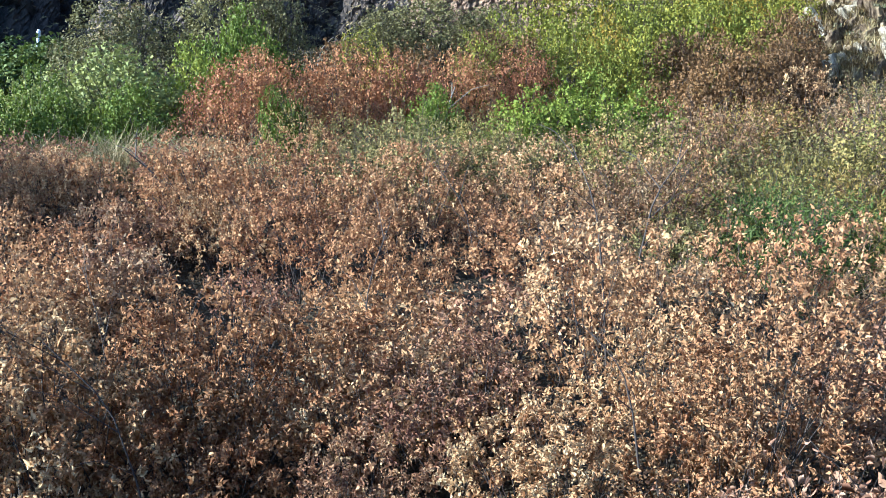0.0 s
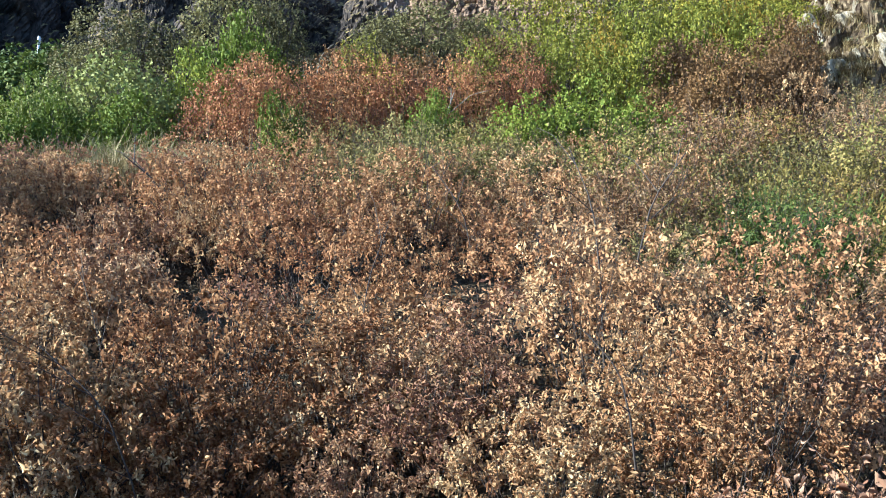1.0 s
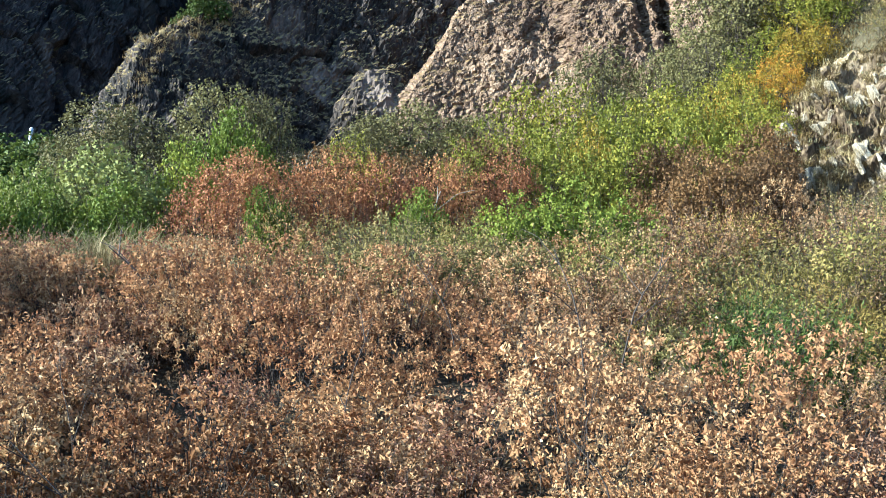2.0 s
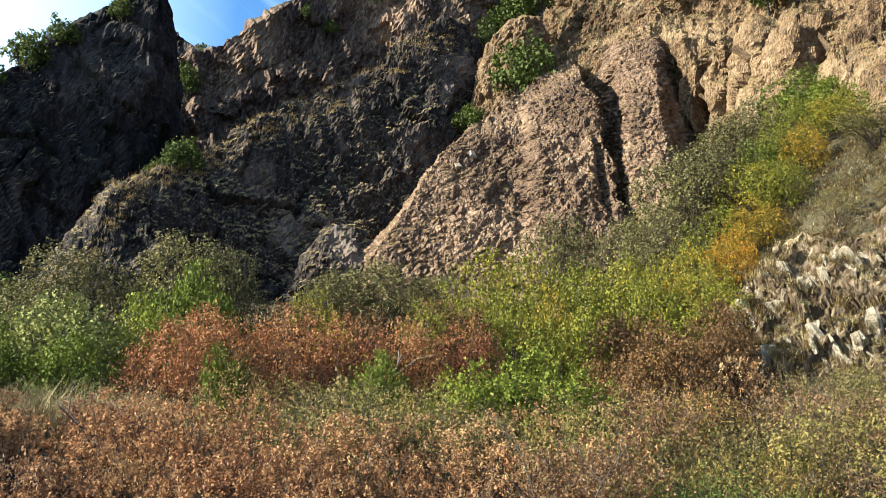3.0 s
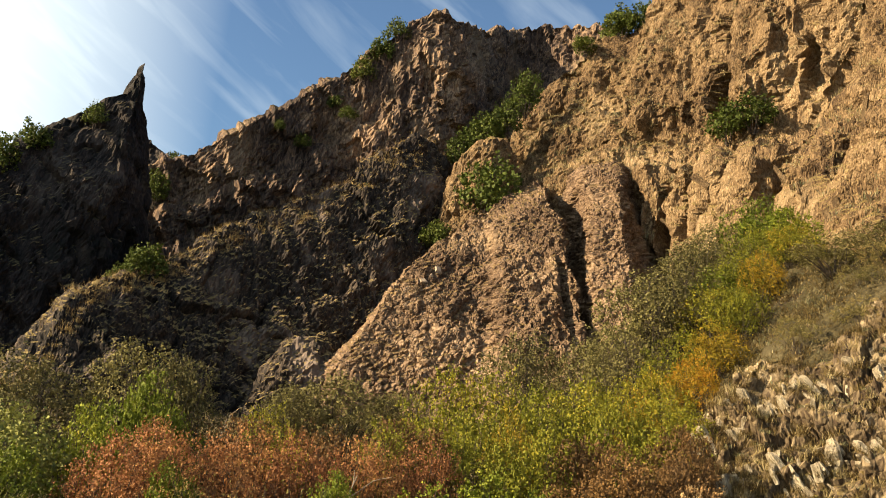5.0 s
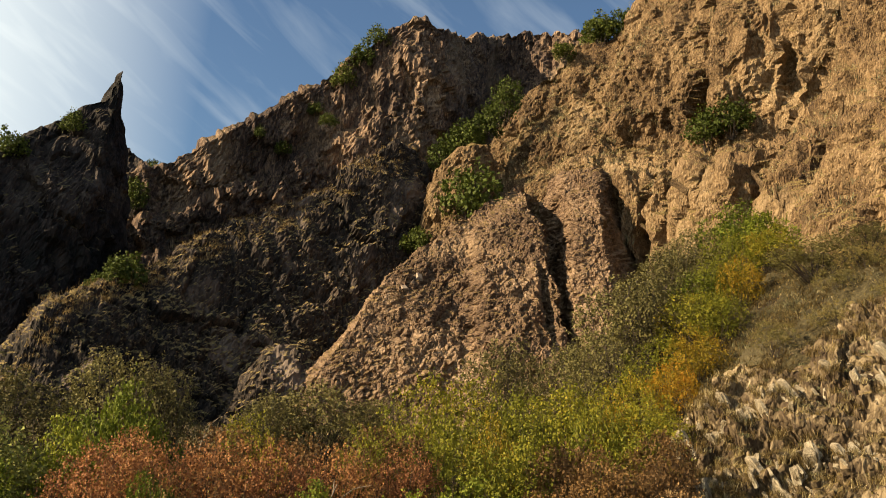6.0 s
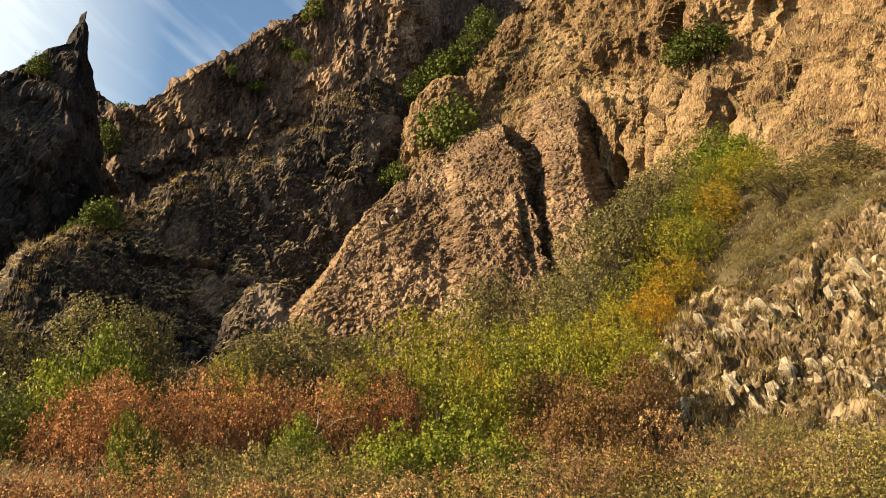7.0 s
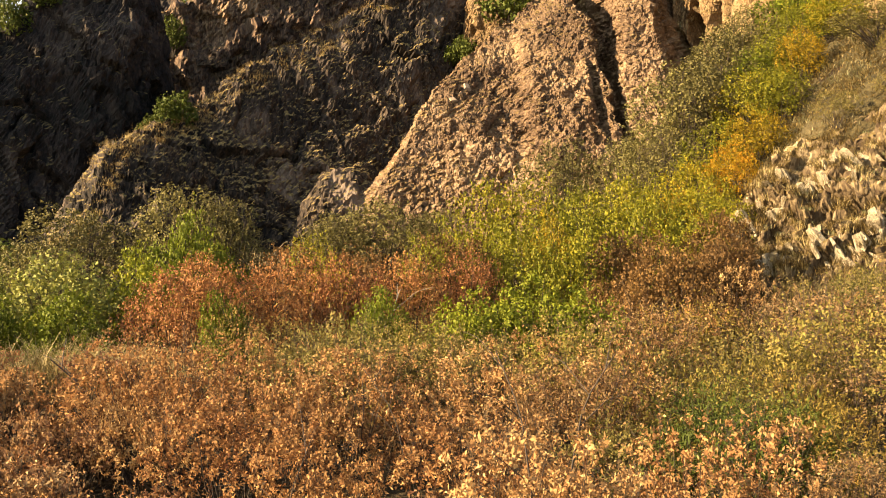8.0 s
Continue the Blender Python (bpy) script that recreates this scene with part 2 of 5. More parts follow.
SAGE = leaf_material("sage_leaves", [(0.0, (0.057, 0.052, 0.014)), (0.4, (0.118, 0.097, 0.024)), (0.75, (0.199, 0.138, 0.038)), (1.0, (0.335, 0.180, 0.062))], patch=0.4, each=0.22, gloss=0.06, through_light=0.22)
DEEP = leaf_material("dark_green_leaves", [(0.0, (0.025, 0.035, 0.007)), (0.5, (0.059, 0.081, 0.014)), (1.0, (0.140, 0.147, 0.027))], patch=0.25, each=0.32)
GREY = leaf_material("grey_green_leaves", [(0.0, (0.050, 0.046, 0.019)), (0.5, (0.108, 0.096, 0.035)), (0.85, (0.166, 0.147, 0.052)), (1.0, (0.216, 0.164, 0.058))], patch=0.3, each=0.22, through_light=0.22)
RED = leaf_material("red_leaves", [(0.0, (0.126, 0.049, 0.026)), (0.4, (0.236, 0.100, 0.044)), (0.7, (0.323, 0.158, 0.061)), (1.0, (0.356, 0.238, 0.077))], patch=0.3, each=0.36, through_light=0.22)
YELLOW = leaf_material("yellow_green_leaves", [(0.0, (0.059, 0.070, 0.009)), (0.45, (0.134, 0.139, 0.016)), (0.72, (0.212, 0.186, 0.019)), (0.92, (0.291, 0.192, 0.026)), (1.0, (0.268, 0.116, 0.021))], through_light=0.24, patch=0.45, each=0.36)
ORANGE = leaf_material("orange_leaves", [(0.0, (0.098, 0.090, 0.010)), (0.5, (0.212, 0.151, 0.015)), (0.8, (0.309, 0.166, 0.017)), (1.0, (0.359, 0.128, 0.015))], each=0.36, through_light=0.22)
STRAW = leaf_material("dry_grass", [(0.0, (0.112, 0.091, 0.038)), (0.4, (0.224, 0.175, 0.077)), (0.8, (0.336, 0.266, 0.133)), (1.0, (0.420, 0.343, 0.196))], patch=0.2)
HAY = leaf_material("brown_dry_grass", [(0.0, (0.054, 0.037, 0.014)), (0.4, (0.114, 0.078, 0.028)), (0.8, (0.180, 0.126, 0.049)), (1.0, (0.252, 0.182, 0.076))], patch=0.3)
RUDDY = leaf_material("ruddy_dry_grass", [(0.0, (0.098, 0.063, 0.025)), (0.4, (0.175, 0.115, 0.045)), (0.8, (0.266, 0.185, 0.077)), (1.0, (0.336, 0.252, 0.119))], patch=0.3)
WEED = leaf_material("weed_leaves", [(0.0, (0.077, 0.091, 0.042)), (0.5, (0.140, 0.140, 0.077)), (1.0, (0.238, 0.217, 0.133))], patch=0.2)
BARK = bark_material("dark_bark", (0.016, 0.011, 0.008), (0.05, 0.034, 0.024))
TWIG = bark_material("grey_bark", (0.10, 0.08, 0.06), (0.24, 0.20, 0.15))
FRESH = bark_material("fresh_break", (0.19, 0.145, 0.105), (0.30, 0.235, 0.175))
PAINT = bark_material("weathered_white_paint", (0.55, 0.57, 0.6), (0.75, 0.76, 0.78))


# ---------------------------------------------------------------- numeric helpers
def hashed(i, j, k, s):
    h = (i * 374761393 + j * 668265263 + k * 2147483647 + s * 1274126177) & 0xFFFFFFFF
    h = ((h ^ (h >> 13)) * 1274126177) & 0xFFFFFFFF
    h = ((h ^ (h >> 16)) * 2246822519) & 0xFFFFFFFF
    return ((h ^ (h >> 15)) & 0xFFFFFF) / float(0xFFFFFF)


def value_noise(p, s=0):
    """Smooth noise, -1 to 1, at the rows of p."""
    q = np.floor(p).astype(np.int64)
    f = p - q
    f = f * f * (3 - 2 * f)
    out = 0
    for a in (0, 1):
        for b in (0, 1):
            for c in (0, 1):
                w = (f[:, 0] if a else 1 - f[:, 0]) * (f[:, 1] if b else 1 - f[:, 1]) * (f[:, 2] if c else 1 - f[:, 2])
                out = out + w * hashed(q[:, 0] + a, q[:, 1] + b, q[:, 2] + c, s)
    return out * 2 - 1


def fbm(p, octaves=4, s=0):
    return sum(value_noise(p * 2.03 ** o, s + o) * 0.5 ** o for o in range(octaves))


def cells(p, s=0):
    """Broken blocks: a height for each cell with a tilted face, 0 to 1, and the groove between cells."""
    q = np.floor(p).astype(np.int64)
    best, second = np.full(len(p), 9.0), np.full(len(p), 9.0)
    height = np.zeros(len(p))
    for a in (-1, 0, 1):
        for b in (-1, 0, 1):
            for c in (-1, 0, 1):
                i, j, k = q[:, 0] + a, q[:, 1] + b, q[:, 2] + c
                off = np.stack([i + hashed(i, j, k, s), j + hashed(i, j, k, s + 7), k + hashed(i, j, k, s + 13)], 1) - p
                d = (off ** 2).sum(1)
                tilt = (off[:, 0] * (hashed(i, j, k, s + 3) - 0.5) + off[:, 1] * (hashed(i, j, k, s + 4) - 0.5) + off[:, 2] * (hashed(i, j, k, s + 5) - 0.5)) * 1.4
                near = d < best
                second = np.where(near, best, np.minimum(second, d))
                height = np.where(near, hashed(i, j, k, s + 21) + tilt, height)
                best = np.where(near, d, best)
    return height, np.sqrt(second) - np.sqrt(best)


def mesh_from(name, verts, faces, mat, smooth=False):
    """A mesh from arrays of corners and of equal-sided faces."""
    me = bpy.data.meshes.new(name)
    verts, faces = np.asarray(verts, np.float32), np.asarray(faces, np.int32)
    me.vertices.add(len(verts))
    me.vertices.foreach_set("co", verts.ravel())
    sides = faces.shape[1]
    me.loops.add(faces.size)
    me.loops.foreach_set("vertex_index", faces.ravel())
    me.polygons.add(len(faces))
    me.polygons.foreach_set("loop_start", np.arange(0, faces.size, sides, dtype=np.int32))
    me.polygons.foreach_set("use_smooth", np.full(len(faces), smooth))
    me.update(calc_edges=True)
    me.materials.append(mat)
    return me


def grid_faces(rows, cols):
    i = (np.arange(rows - 1)[:, None] * cols + np.arange(cols - 1)[None, :]).ravel()
    return np.stack([i, i + 1, i + cols + 1, i + cols], 1)


def along(points, u):
    """Smooth line through points, at the shares u of its length."""
    p = np.array(points, float)
    s = np.r_[0, np.cumsum(np.linalg.norm(np.diff(p, axis=0), axis=1))]
    s /= s[-1]
    return np.stack([np.interp(u, s, p[:, c]) for c in range(p.shape[1])], 1)


def step(a, b, x):
    t = np.clip((x - a) / (b - a), 0, 1)
    return t * t * (3 - 2 * t)


# ---------------------------------------------------------------- the ground
def ground_height(x, y):
    x, y = np.asarray(x, float), np.asarray(y, float)
    z = -0.65 * np.exp(-(((x + 1.3) / 1.7) ** 2 + ((y - 3.0) / 1.4) ** 2))          # hollow before the camera
    z = z + 0.35 * np.exp(-(((x + 3.2) / 2.2) ** 2 + ((y - 8.0) / 1.6) ** 2))               # low rise under the dry grass
    z = z + 2.6 * step(9.5, 27, y) * (0.75 + 0.25 * step(-6, 3, x))                    # towards the cliffs
    right = np.clip(x - 2.6 - 0.06 * np.clip(y - 12, 0, 30), 0, None)
    rise = 0.34 * right + 0.75 * np.clip(right - 1.9, 0, None) * step(9, 13.5, y)
    rise = np.where(rise > 3.4, 3.4 + 2.2 * np.tanh((rise - 3.4) / 2.2), rise)
    z = z + rise * step(4, 10.5, y)
    z = z + 0.10 * np.sin(x * 1.3 + 0.7 * y) * np.sin(0.9 * y - 0.4 * x) * step(1, 4, np.hypot(x, y))
    z = z - 1.0 * np.exp(-(((x - 6.7) / 1.4) ** 2 + ((y - 10.9) / 1.5) ** 2))              # foot of the stony bank
    far = np.hypot(x, y - 15)
    return np.where(far > 60, z * np.clip((400 - far) / 340, 0, 1), z)


def ground_at(x, y):
    return float(ground_height(np.array([x]), np.array([y]))[0])


ticks = np.r_[-2500, -900, -400, -200, -120, -80, -50, np.arange(-34, 34.1, 0.45), 50, 80, 120, 200, 400, 900, 2500]
gx, gy = np.meshgrid(ticks, ticks + 15)
gz = ground_height(gx.ravel(), gy.ravel())
gp = np.stack([gx.ravel(), gy.ravel(), gz], 1)
close = np.hypot(gx.ravel(), gy.ravel() - 15) < 45
gp[:, 2] += np.where(close, 0.05 * fbm(gp * 1.7, 3, 5), 0)
ground = new("ground", mesh_from("ground", gp, grid_faces(len(ticks), len(ticks)), SOIL, True))
tagged(ground, "brown stony soil rising under the shrubs to the cliffs", "ground", kind="structure")


# ---------------------------------------------------------------- the rocks
SURFACE = {}
SHEAR = np.array([[1.0, 0, 0.35], [0, 1.0, 0.2], [-0.45, 0.1, 1.0]])      # shards lie on a slant


def rock_mass(name, crest, foot, mat, cols, rows, label, bulge=0.8, lumps=0.5, flutes=0.3, blocks=0.2, chips=0.07, back=6.0, drop=0.8, seed=1, flute_size=0.8, lean=(0.25, 0.15), cuts=(), ledges=(), swells=(), back_rows=0, planes=0.0, shard=(7.5, 7.5, 3.2)):
    """A rock wall between its foot and its crest lines, rounded over the top and falling behind. cuts: clefts, as share
    along at the foot and at the crest, width share, depth in metres, from and to what share of the height. swells: rounded
    pillars, as their two sides along at the foot and at the crest, how far they stand out, from and to what share of the height."""
    u = np.linspace(0, 1, cols)
    top, low = along(crest, u), along(foot, u)
    n_back = back_rows or max(6, rows // 8)
    v = np.r_[np.linspace(0, 1, rows), 1 + np.linspace(0, 1, n_back + 1)[1:]]
    mid = (top - low)
    tang = np.gradient(top + low, axis=0)
    out = np.stack([tang[:, 1], -tang[:, 0], np.zeros(cols)], 1)
    for _ in range(30):
        out[1:-1] = (out[:-2] + out[1:-1] + out[2:]) / 3
    out /= np.linalg.norm(out, axis=1)[:, None]
    if (out[:, 1] > 0).mean() > 0.5:
        out = -out
    V = v[:, None, None]
    face = low[None] + mid[None] * np.clip(V, 0, 1) + out[None] * (bulge * np.sin(np.pi * np.clip(V, 0, 1)))
    over = np.clip(V - 1, 0, None)
    face = face - out[None] * over * back - np.array([0, 0, 1.0]) * (over ** 1.6) * np.maximum(top[None, :, 2:3] - 2.0, 2.0) * drop
    # ledges: between two shares along, at a share of the height, the wall above stands back
    for u0, u1, at, set_back, ramp_up in ledges:
        w = (step(u0 - 0.04, u0 + 0.02, u) * step(u1 + 0.04, u1 - 0.02, u))[None, :] * step(at - ramp_up, at + ramp_up, v)[:, None]
        face = face - out[None] * (w * set_back)[..., None]
    for f0, f1, c0, c1, amount, a, b in swells:
        rise = np.clip(v, 0, 1)[:, None]
        left, right = f0 + (c0 - f0) * rise, f1 + (c1 - f1) * rise
        wave = 0.004 * np.sin(v * 19 + 50 * f0)[:, None] + 0.003 * np.sin(v * 47 + 31 * f0)[:, None]
        s = (2 * (u[None, :] + wave) - left - right) / (right - left)
        w = np.sqrt(np.clip(1 - s ** 4, 0, 1)) * (step(a - 0.05, a + 0.05, v) * step(b + 0.05, b - 0.05, v))[:, None]
        face = face + out[None] * (w * amount)[..., None]
    # clefts
    for at0, at1, width, depth, a, b in cuts:
        at = at0 + (at1 - at0) * np.clip(v, 0, 1)[:, None] + (0.004 * np.sin(v * 23 + 40 * at0) + 0.003 * np.sin(v * 61 + 9 * at0))[:, None]
        w = np.exp(-np.abs((u[None, :] - at) / width) ** 3) * (step(a - 0.08, a + 0.04, v) * step(b + 0.08, b - 0.04, v))[:, None]
        face = face - out[None] * (w * depth)[..., None]
    p = face.reshape(-1, 3)
    g = face
    du, dv = np.gradient(g, axis=1), np.gradient(g, axis=0)
    nrm = np.cross(du, dv).reshape(-1, 3)
    nrm /= np.linalg.norm(nrm, axis=1)[:, None] + 1e-9
    sign = np.sign((nrm * np.tile(out, (len(v), 1))).sum(1).mean())
    nrm *= sign
    q = p + np.array([lean[0], lean[1], 0]) * p[:, 2:3]
    d = lumps * fbm(q * 0.33, 4, seed)
    f = fbm(q * np.array([1, 1, 0.22]) / flute_size, 3, seed + 30)
    d = d + flutes * (1 - 2 * np.abs(f)) * 0.8
    h, edge = cells(q * np.array([1.9, 1.9, 0.75]) + 0.35 * fbm(q, 2, seed + 3)[:, None], seed + 50)
    d = d + blocks * (h - 0.5) * 2 - blocks * 0.5 * np.exp(-(edge / 0.09) ** 2)
    h2, e2 = cells(q @ SHEAR * np.array(shard), seed + 70)
    d = d + chips * (h2 - 0.5) * 2 - chips * 0.4 * np.exp(-(e2 / 0.12) ** 2)
    if planes:
        h3, e3 = cells(q * np.array([0.62, 0.62, 0.34]) + 0.3 * fbm(q * 0.8, 2, seed + 5)[:, None], seed + 90)
        d = d + planes * (h3 - 0.5) * 2 - planes * 0.4 * np.exp(-(e3 / 0.07) ** 2)
    tall = np.repeat(np.clip(v, 0, 1), cols)
    p = p + nrm * d[:, None] * (0.55 + 0.45 * np.sin(np.pi * np.clip(tall, 0.1, 0.9)))[:, None]
    ob = new(name, mesh_from(name, p, grid_faces(len(v), cols), mat))
    SURFACE[name] = p.reshape(len(v), cols, 3)
    return tagged(ob, label, "cliff")


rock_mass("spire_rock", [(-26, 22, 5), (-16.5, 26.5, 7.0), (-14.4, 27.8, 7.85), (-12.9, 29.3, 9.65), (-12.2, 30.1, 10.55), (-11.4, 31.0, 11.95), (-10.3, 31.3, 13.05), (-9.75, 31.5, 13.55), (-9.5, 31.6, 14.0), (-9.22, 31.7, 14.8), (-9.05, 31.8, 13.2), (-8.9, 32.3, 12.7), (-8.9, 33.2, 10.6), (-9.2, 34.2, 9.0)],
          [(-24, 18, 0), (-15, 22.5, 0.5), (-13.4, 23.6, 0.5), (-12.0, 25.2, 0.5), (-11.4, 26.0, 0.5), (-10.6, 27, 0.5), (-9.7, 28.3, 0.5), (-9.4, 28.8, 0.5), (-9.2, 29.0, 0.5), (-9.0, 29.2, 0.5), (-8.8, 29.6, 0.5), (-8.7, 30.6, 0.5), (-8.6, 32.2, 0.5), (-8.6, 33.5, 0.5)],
          SHADED_DARK_ROCK, 240, 120, "shaded dark rock ridge ending in a pointed horn against the sky", bulge=0.3, lumps=0.25, flutes=0.15, blocks=0.12, chips=0.03, planes=0.2, back=4, seed=3)
rock_mass("back_cliff", [(-16, 36, 9.95), (-9.4, 34.8, 12.0), (-8.13, 35.4, 12.6), (-7.02, 35.6, 13.4), (-5.64, 36.0, 14.6), (-3.52, 36.9, 16.75), (-2.4, 37.6, 17.8), (-1.0, 37.9, 19.6), (0.7, 38, 21.2), (1.95, 37.9, 22.0), (3.2, 38.4, 21.7), (4.6, 41.5, 23.0), (6.6, 44, 24.5), (8.6, 44, 25.0), (12, 42, 24.45)],
          [(-14, 33.5, 1), (-8.5, 33.2, 1), (-7.6, 33.5, 1), (-6.6, 33.9, 1), (-5.3, 34.3, 1), (-3.4, 34.9, 1), (-2.3, 34.5, 1), (-1.0, 34.8, 1), (0.7, 34.9, 1), (1.95, 34.7, 1), (3.4, 35.2, 1), (4.6, 38, 1), (6.0, 41, 1), (8.5, 41.5, 1), (12, 40, 1)],
          BROWN_ROCK, 280, 190, "tall fluted brown cliff with a jagged skyline", bulge=-0.1, lumps=0.3, flutes=0.36, blocks=0.12, planes=0.2, back=7, seed=12, flute_size=1.3, ledges=((-0.2, 0.5, 0.62, 0.5, 0.03), (-0.2, 0.62, 0.8, 0.4, 0.02)))
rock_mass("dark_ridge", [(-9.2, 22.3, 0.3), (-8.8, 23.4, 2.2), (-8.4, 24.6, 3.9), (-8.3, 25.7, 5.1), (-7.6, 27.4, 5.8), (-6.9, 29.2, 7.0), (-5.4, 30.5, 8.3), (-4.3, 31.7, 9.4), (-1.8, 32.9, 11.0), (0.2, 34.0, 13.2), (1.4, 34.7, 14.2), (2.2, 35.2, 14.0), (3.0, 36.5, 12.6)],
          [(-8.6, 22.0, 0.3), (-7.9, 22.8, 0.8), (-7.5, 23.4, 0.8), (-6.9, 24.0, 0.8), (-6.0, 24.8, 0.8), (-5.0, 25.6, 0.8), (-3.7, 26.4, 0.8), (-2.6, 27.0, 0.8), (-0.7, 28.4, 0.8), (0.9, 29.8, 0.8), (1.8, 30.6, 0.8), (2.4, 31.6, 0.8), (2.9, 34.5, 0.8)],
          SHADED_RIDGE_ROCK, 300, 180, "long shaded dark rock ridge with dry grass along its crest", bulge=0.9, lumps=0.35, flutes=0.10, blocks=0.06, chips=0.05, planes=0.18, shard=(6.5, 6.5, 4.6), back=3.5, drop=1.5, seed=14, back_rows=60)
rock_mass("rock_dome", [(-1.3, 24.6, 1.5), (-0.8, 24.9, 3.4), (0.6, 26.7, 5.9), (1.6, 28.0, 7.8), (3.4, 29.4, 9.6), (5.1, 30.7, 11.2), (6.4, 31.3, 12.0), (7.7, 31.0, 12.2), (8.9, 30.7, 12.5), (10.2, 29.7, 11.9), (11.2, 28.5, 10.5)],
          [(-1.5, 24.5, 0.5), (-0.7, 24.5, 0.8), (0.6, 24.1, 1.0), (1.45, 23.6, 1.0), (2.85, 22.9, 1.2), (4.1, 22.7, 1.5), (5.2, 22.6, 1.8), (6.2, 22.5, 2.0), (7.3, 22.4, 2.2), (8.5, 22.1, 2.5), (9.8, 21.8, 2.5)],
          DOME_ROCK, 360, 250, "rounded brown rock buttress split by deep clefts", bulge=0.7, lumps=0.32, flutes=0.05, blocks=0.05, chips=0.05, planes=0.08, shard=(6.5, 6.5, 3.6), back=4, seed=22, cuts=((0.705, 0.72, 0.030, 2.0, 0.58, 1.1), (0.715, 0.715, 0.009, 0.8, 0.0, 0.6), (0.645, 0.645, 0.006, 0.7, 0.36, 0.58), (0.875, 0.88, 0.032, 2.5, 0.45, 1.08)), swells=((0.42, 0.70, 0.53, 0.71, 0.9, 0.0, 0.95), (0.725, 0.865, 0.73, 0.87, 0.7, 0.25, 1.0)))
rock_mass("upper_cliff", [(4.0, 37.2, 14.4), (5.05, 36.3, 16.4), (6.1, 35.5, 17.6), (7.4, 34.8, 19.1), (8.25, 34.2, 19.9), (9.5, 33.4, 20.1), (10.6, 32.6, 21.5), (13.4, 28.8, 23.6), (17.1, 25.0, 24.0), (18.6, 19, 22.5), (19.2, 15, 21)],
          [(3.9, 35.6, 9.0), (4.8, 34.6, 9.0), (6.0, 33.0, 9.5), (8.6, 30.2, 10.0), (10.2, 27.5, 6.0), (10.8, 24.5, 5.0), (10.9, 19.6, 4.0), (11.0, 16.0, 3.0), (11.4, 12.5, 2.0)],
          TAN_ROCK, 320, 225, "high sunlit tan cliff with grassy ledges", bulge=0.2, lumps=0.5, flutes=0.3, blocks=0.035, chips=0.05, planes=0.1, back=7, seed=31, flute_size=0.9, cuts=((0.45, 0.468, 0.009, 1.5, 0.5, 0.92), (0.423, 0.433, 0.006, 1.0, 0.08, 0.33), (0.478, 0.488, 0.006, 1.1, 0.08, 0.34), (0.532, 0.542, 0.006, 1.0, 0.08, 0.34), (0.605, 0.615, 0.007, 1.1, 0.08, 0.34), (0.56, 0.57, 0.006, 0.9, 0.55, 0.85), (0.508, 0.508, 0.009, 0.9, 0.0, 0.25), (0.686, 0.686, 0.010, 0.8, 0.2, 0.36), (0.597, 0.597, 0.013, 0.9, 0.12, 0.28)), ledges=((-0.2, 0.62, 0.36, 1.3, 0.05), (0.533, 0.762, 0.40, 1.0, 0.03), (0.660, 1.000, 0.55, 0.9, 0.03)), swells=((0.25, 0.445, 0.315, 0.465, 0.8, 0.5, 1.0), (0.455, 0.60, 0.475, 0.62, 0.7, 0.5, 1.0), (0.36, 0.42, 0.37, 0.43, 0.8, 0.10, 0.33), (0.425, 0.475, 0.435, 0.485, 0.9, 0.08, 0.36), (0.48, 0.53, 0.49, 0.54, 0.8, 0.10, 0.38), (0.535, 0.60, 0.545, 0.61, 0.9, 0.08, 0.36), (0.70, 0.80, 0.70, 0.80, 0.6, 0.1, 0.5)))
rock_mass("rock_block", [(2.6, 34.2, 10.0), (3.0, 33.6, 12.8), (3.9, 33.0, 13.8), (5.0, 33.0, 14.0), (5.5, 34.2, 13.6), (5.6, 36.0, 12.5)],
          [(2.4, 33.4, 7.5), (2.8, 32.6, 7.5), (3.8, 32.0, 7.5), (4.9, 32.0, 7.5), (5.6, 33.2, 7.5), (5.8, 35.5, 7.5)],
          TAN_ROCK, 90, 80, "angular tan rock block below the cliff", bulge=0.2, lumps=0.25, flutes=0.12, blocks=0.1, back=2.0, seed=61)
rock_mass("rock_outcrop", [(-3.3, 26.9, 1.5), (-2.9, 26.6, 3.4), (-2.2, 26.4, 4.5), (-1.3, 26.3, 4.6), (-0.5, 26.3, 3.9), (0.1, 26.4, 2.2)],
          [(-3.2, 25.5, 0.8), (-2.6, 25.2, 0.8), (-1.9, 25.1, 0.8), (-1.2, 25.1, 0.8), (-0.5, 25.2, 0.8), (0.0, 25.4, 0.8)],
          SHADED_RIDGE_ROCK, 90, 80, "rounded brown rock knob at the ridge's foot", bulge=0.6, lumps=0.2, flutes=0.05, blocks=0.05, chips=0.06, back=1.6, seed=43)
rock_mass("stony_bank", [(4.9, 13.4, 1.9), (5.4, 13.2, 2.8), (6.5, 13.6, 3.6), (7.4, 13.0, 4.1), (8.6, 12.2, 4.7), (9.8, 10.8, 4.9)],
          [(4.3, 12.0, 0.5), (4.6, 11.2, 0.6), (5.3, 10.5, 0.7), (6.1, 9.6, 0.8), (7.0, 8.6, 0.8), (8.0, 7.4, 0.6)],
          PALE_ROCK, 190, 120, "pale broken rock bank with tufts of dry grass", bulge=0.25, lumps=0.3, flutes=0.10, blocks=0.13, chips=0.07, planes=0.10, back=1.5, seed=55, shard=(6.0, 6.0, 3.4), flute_size=0.5)
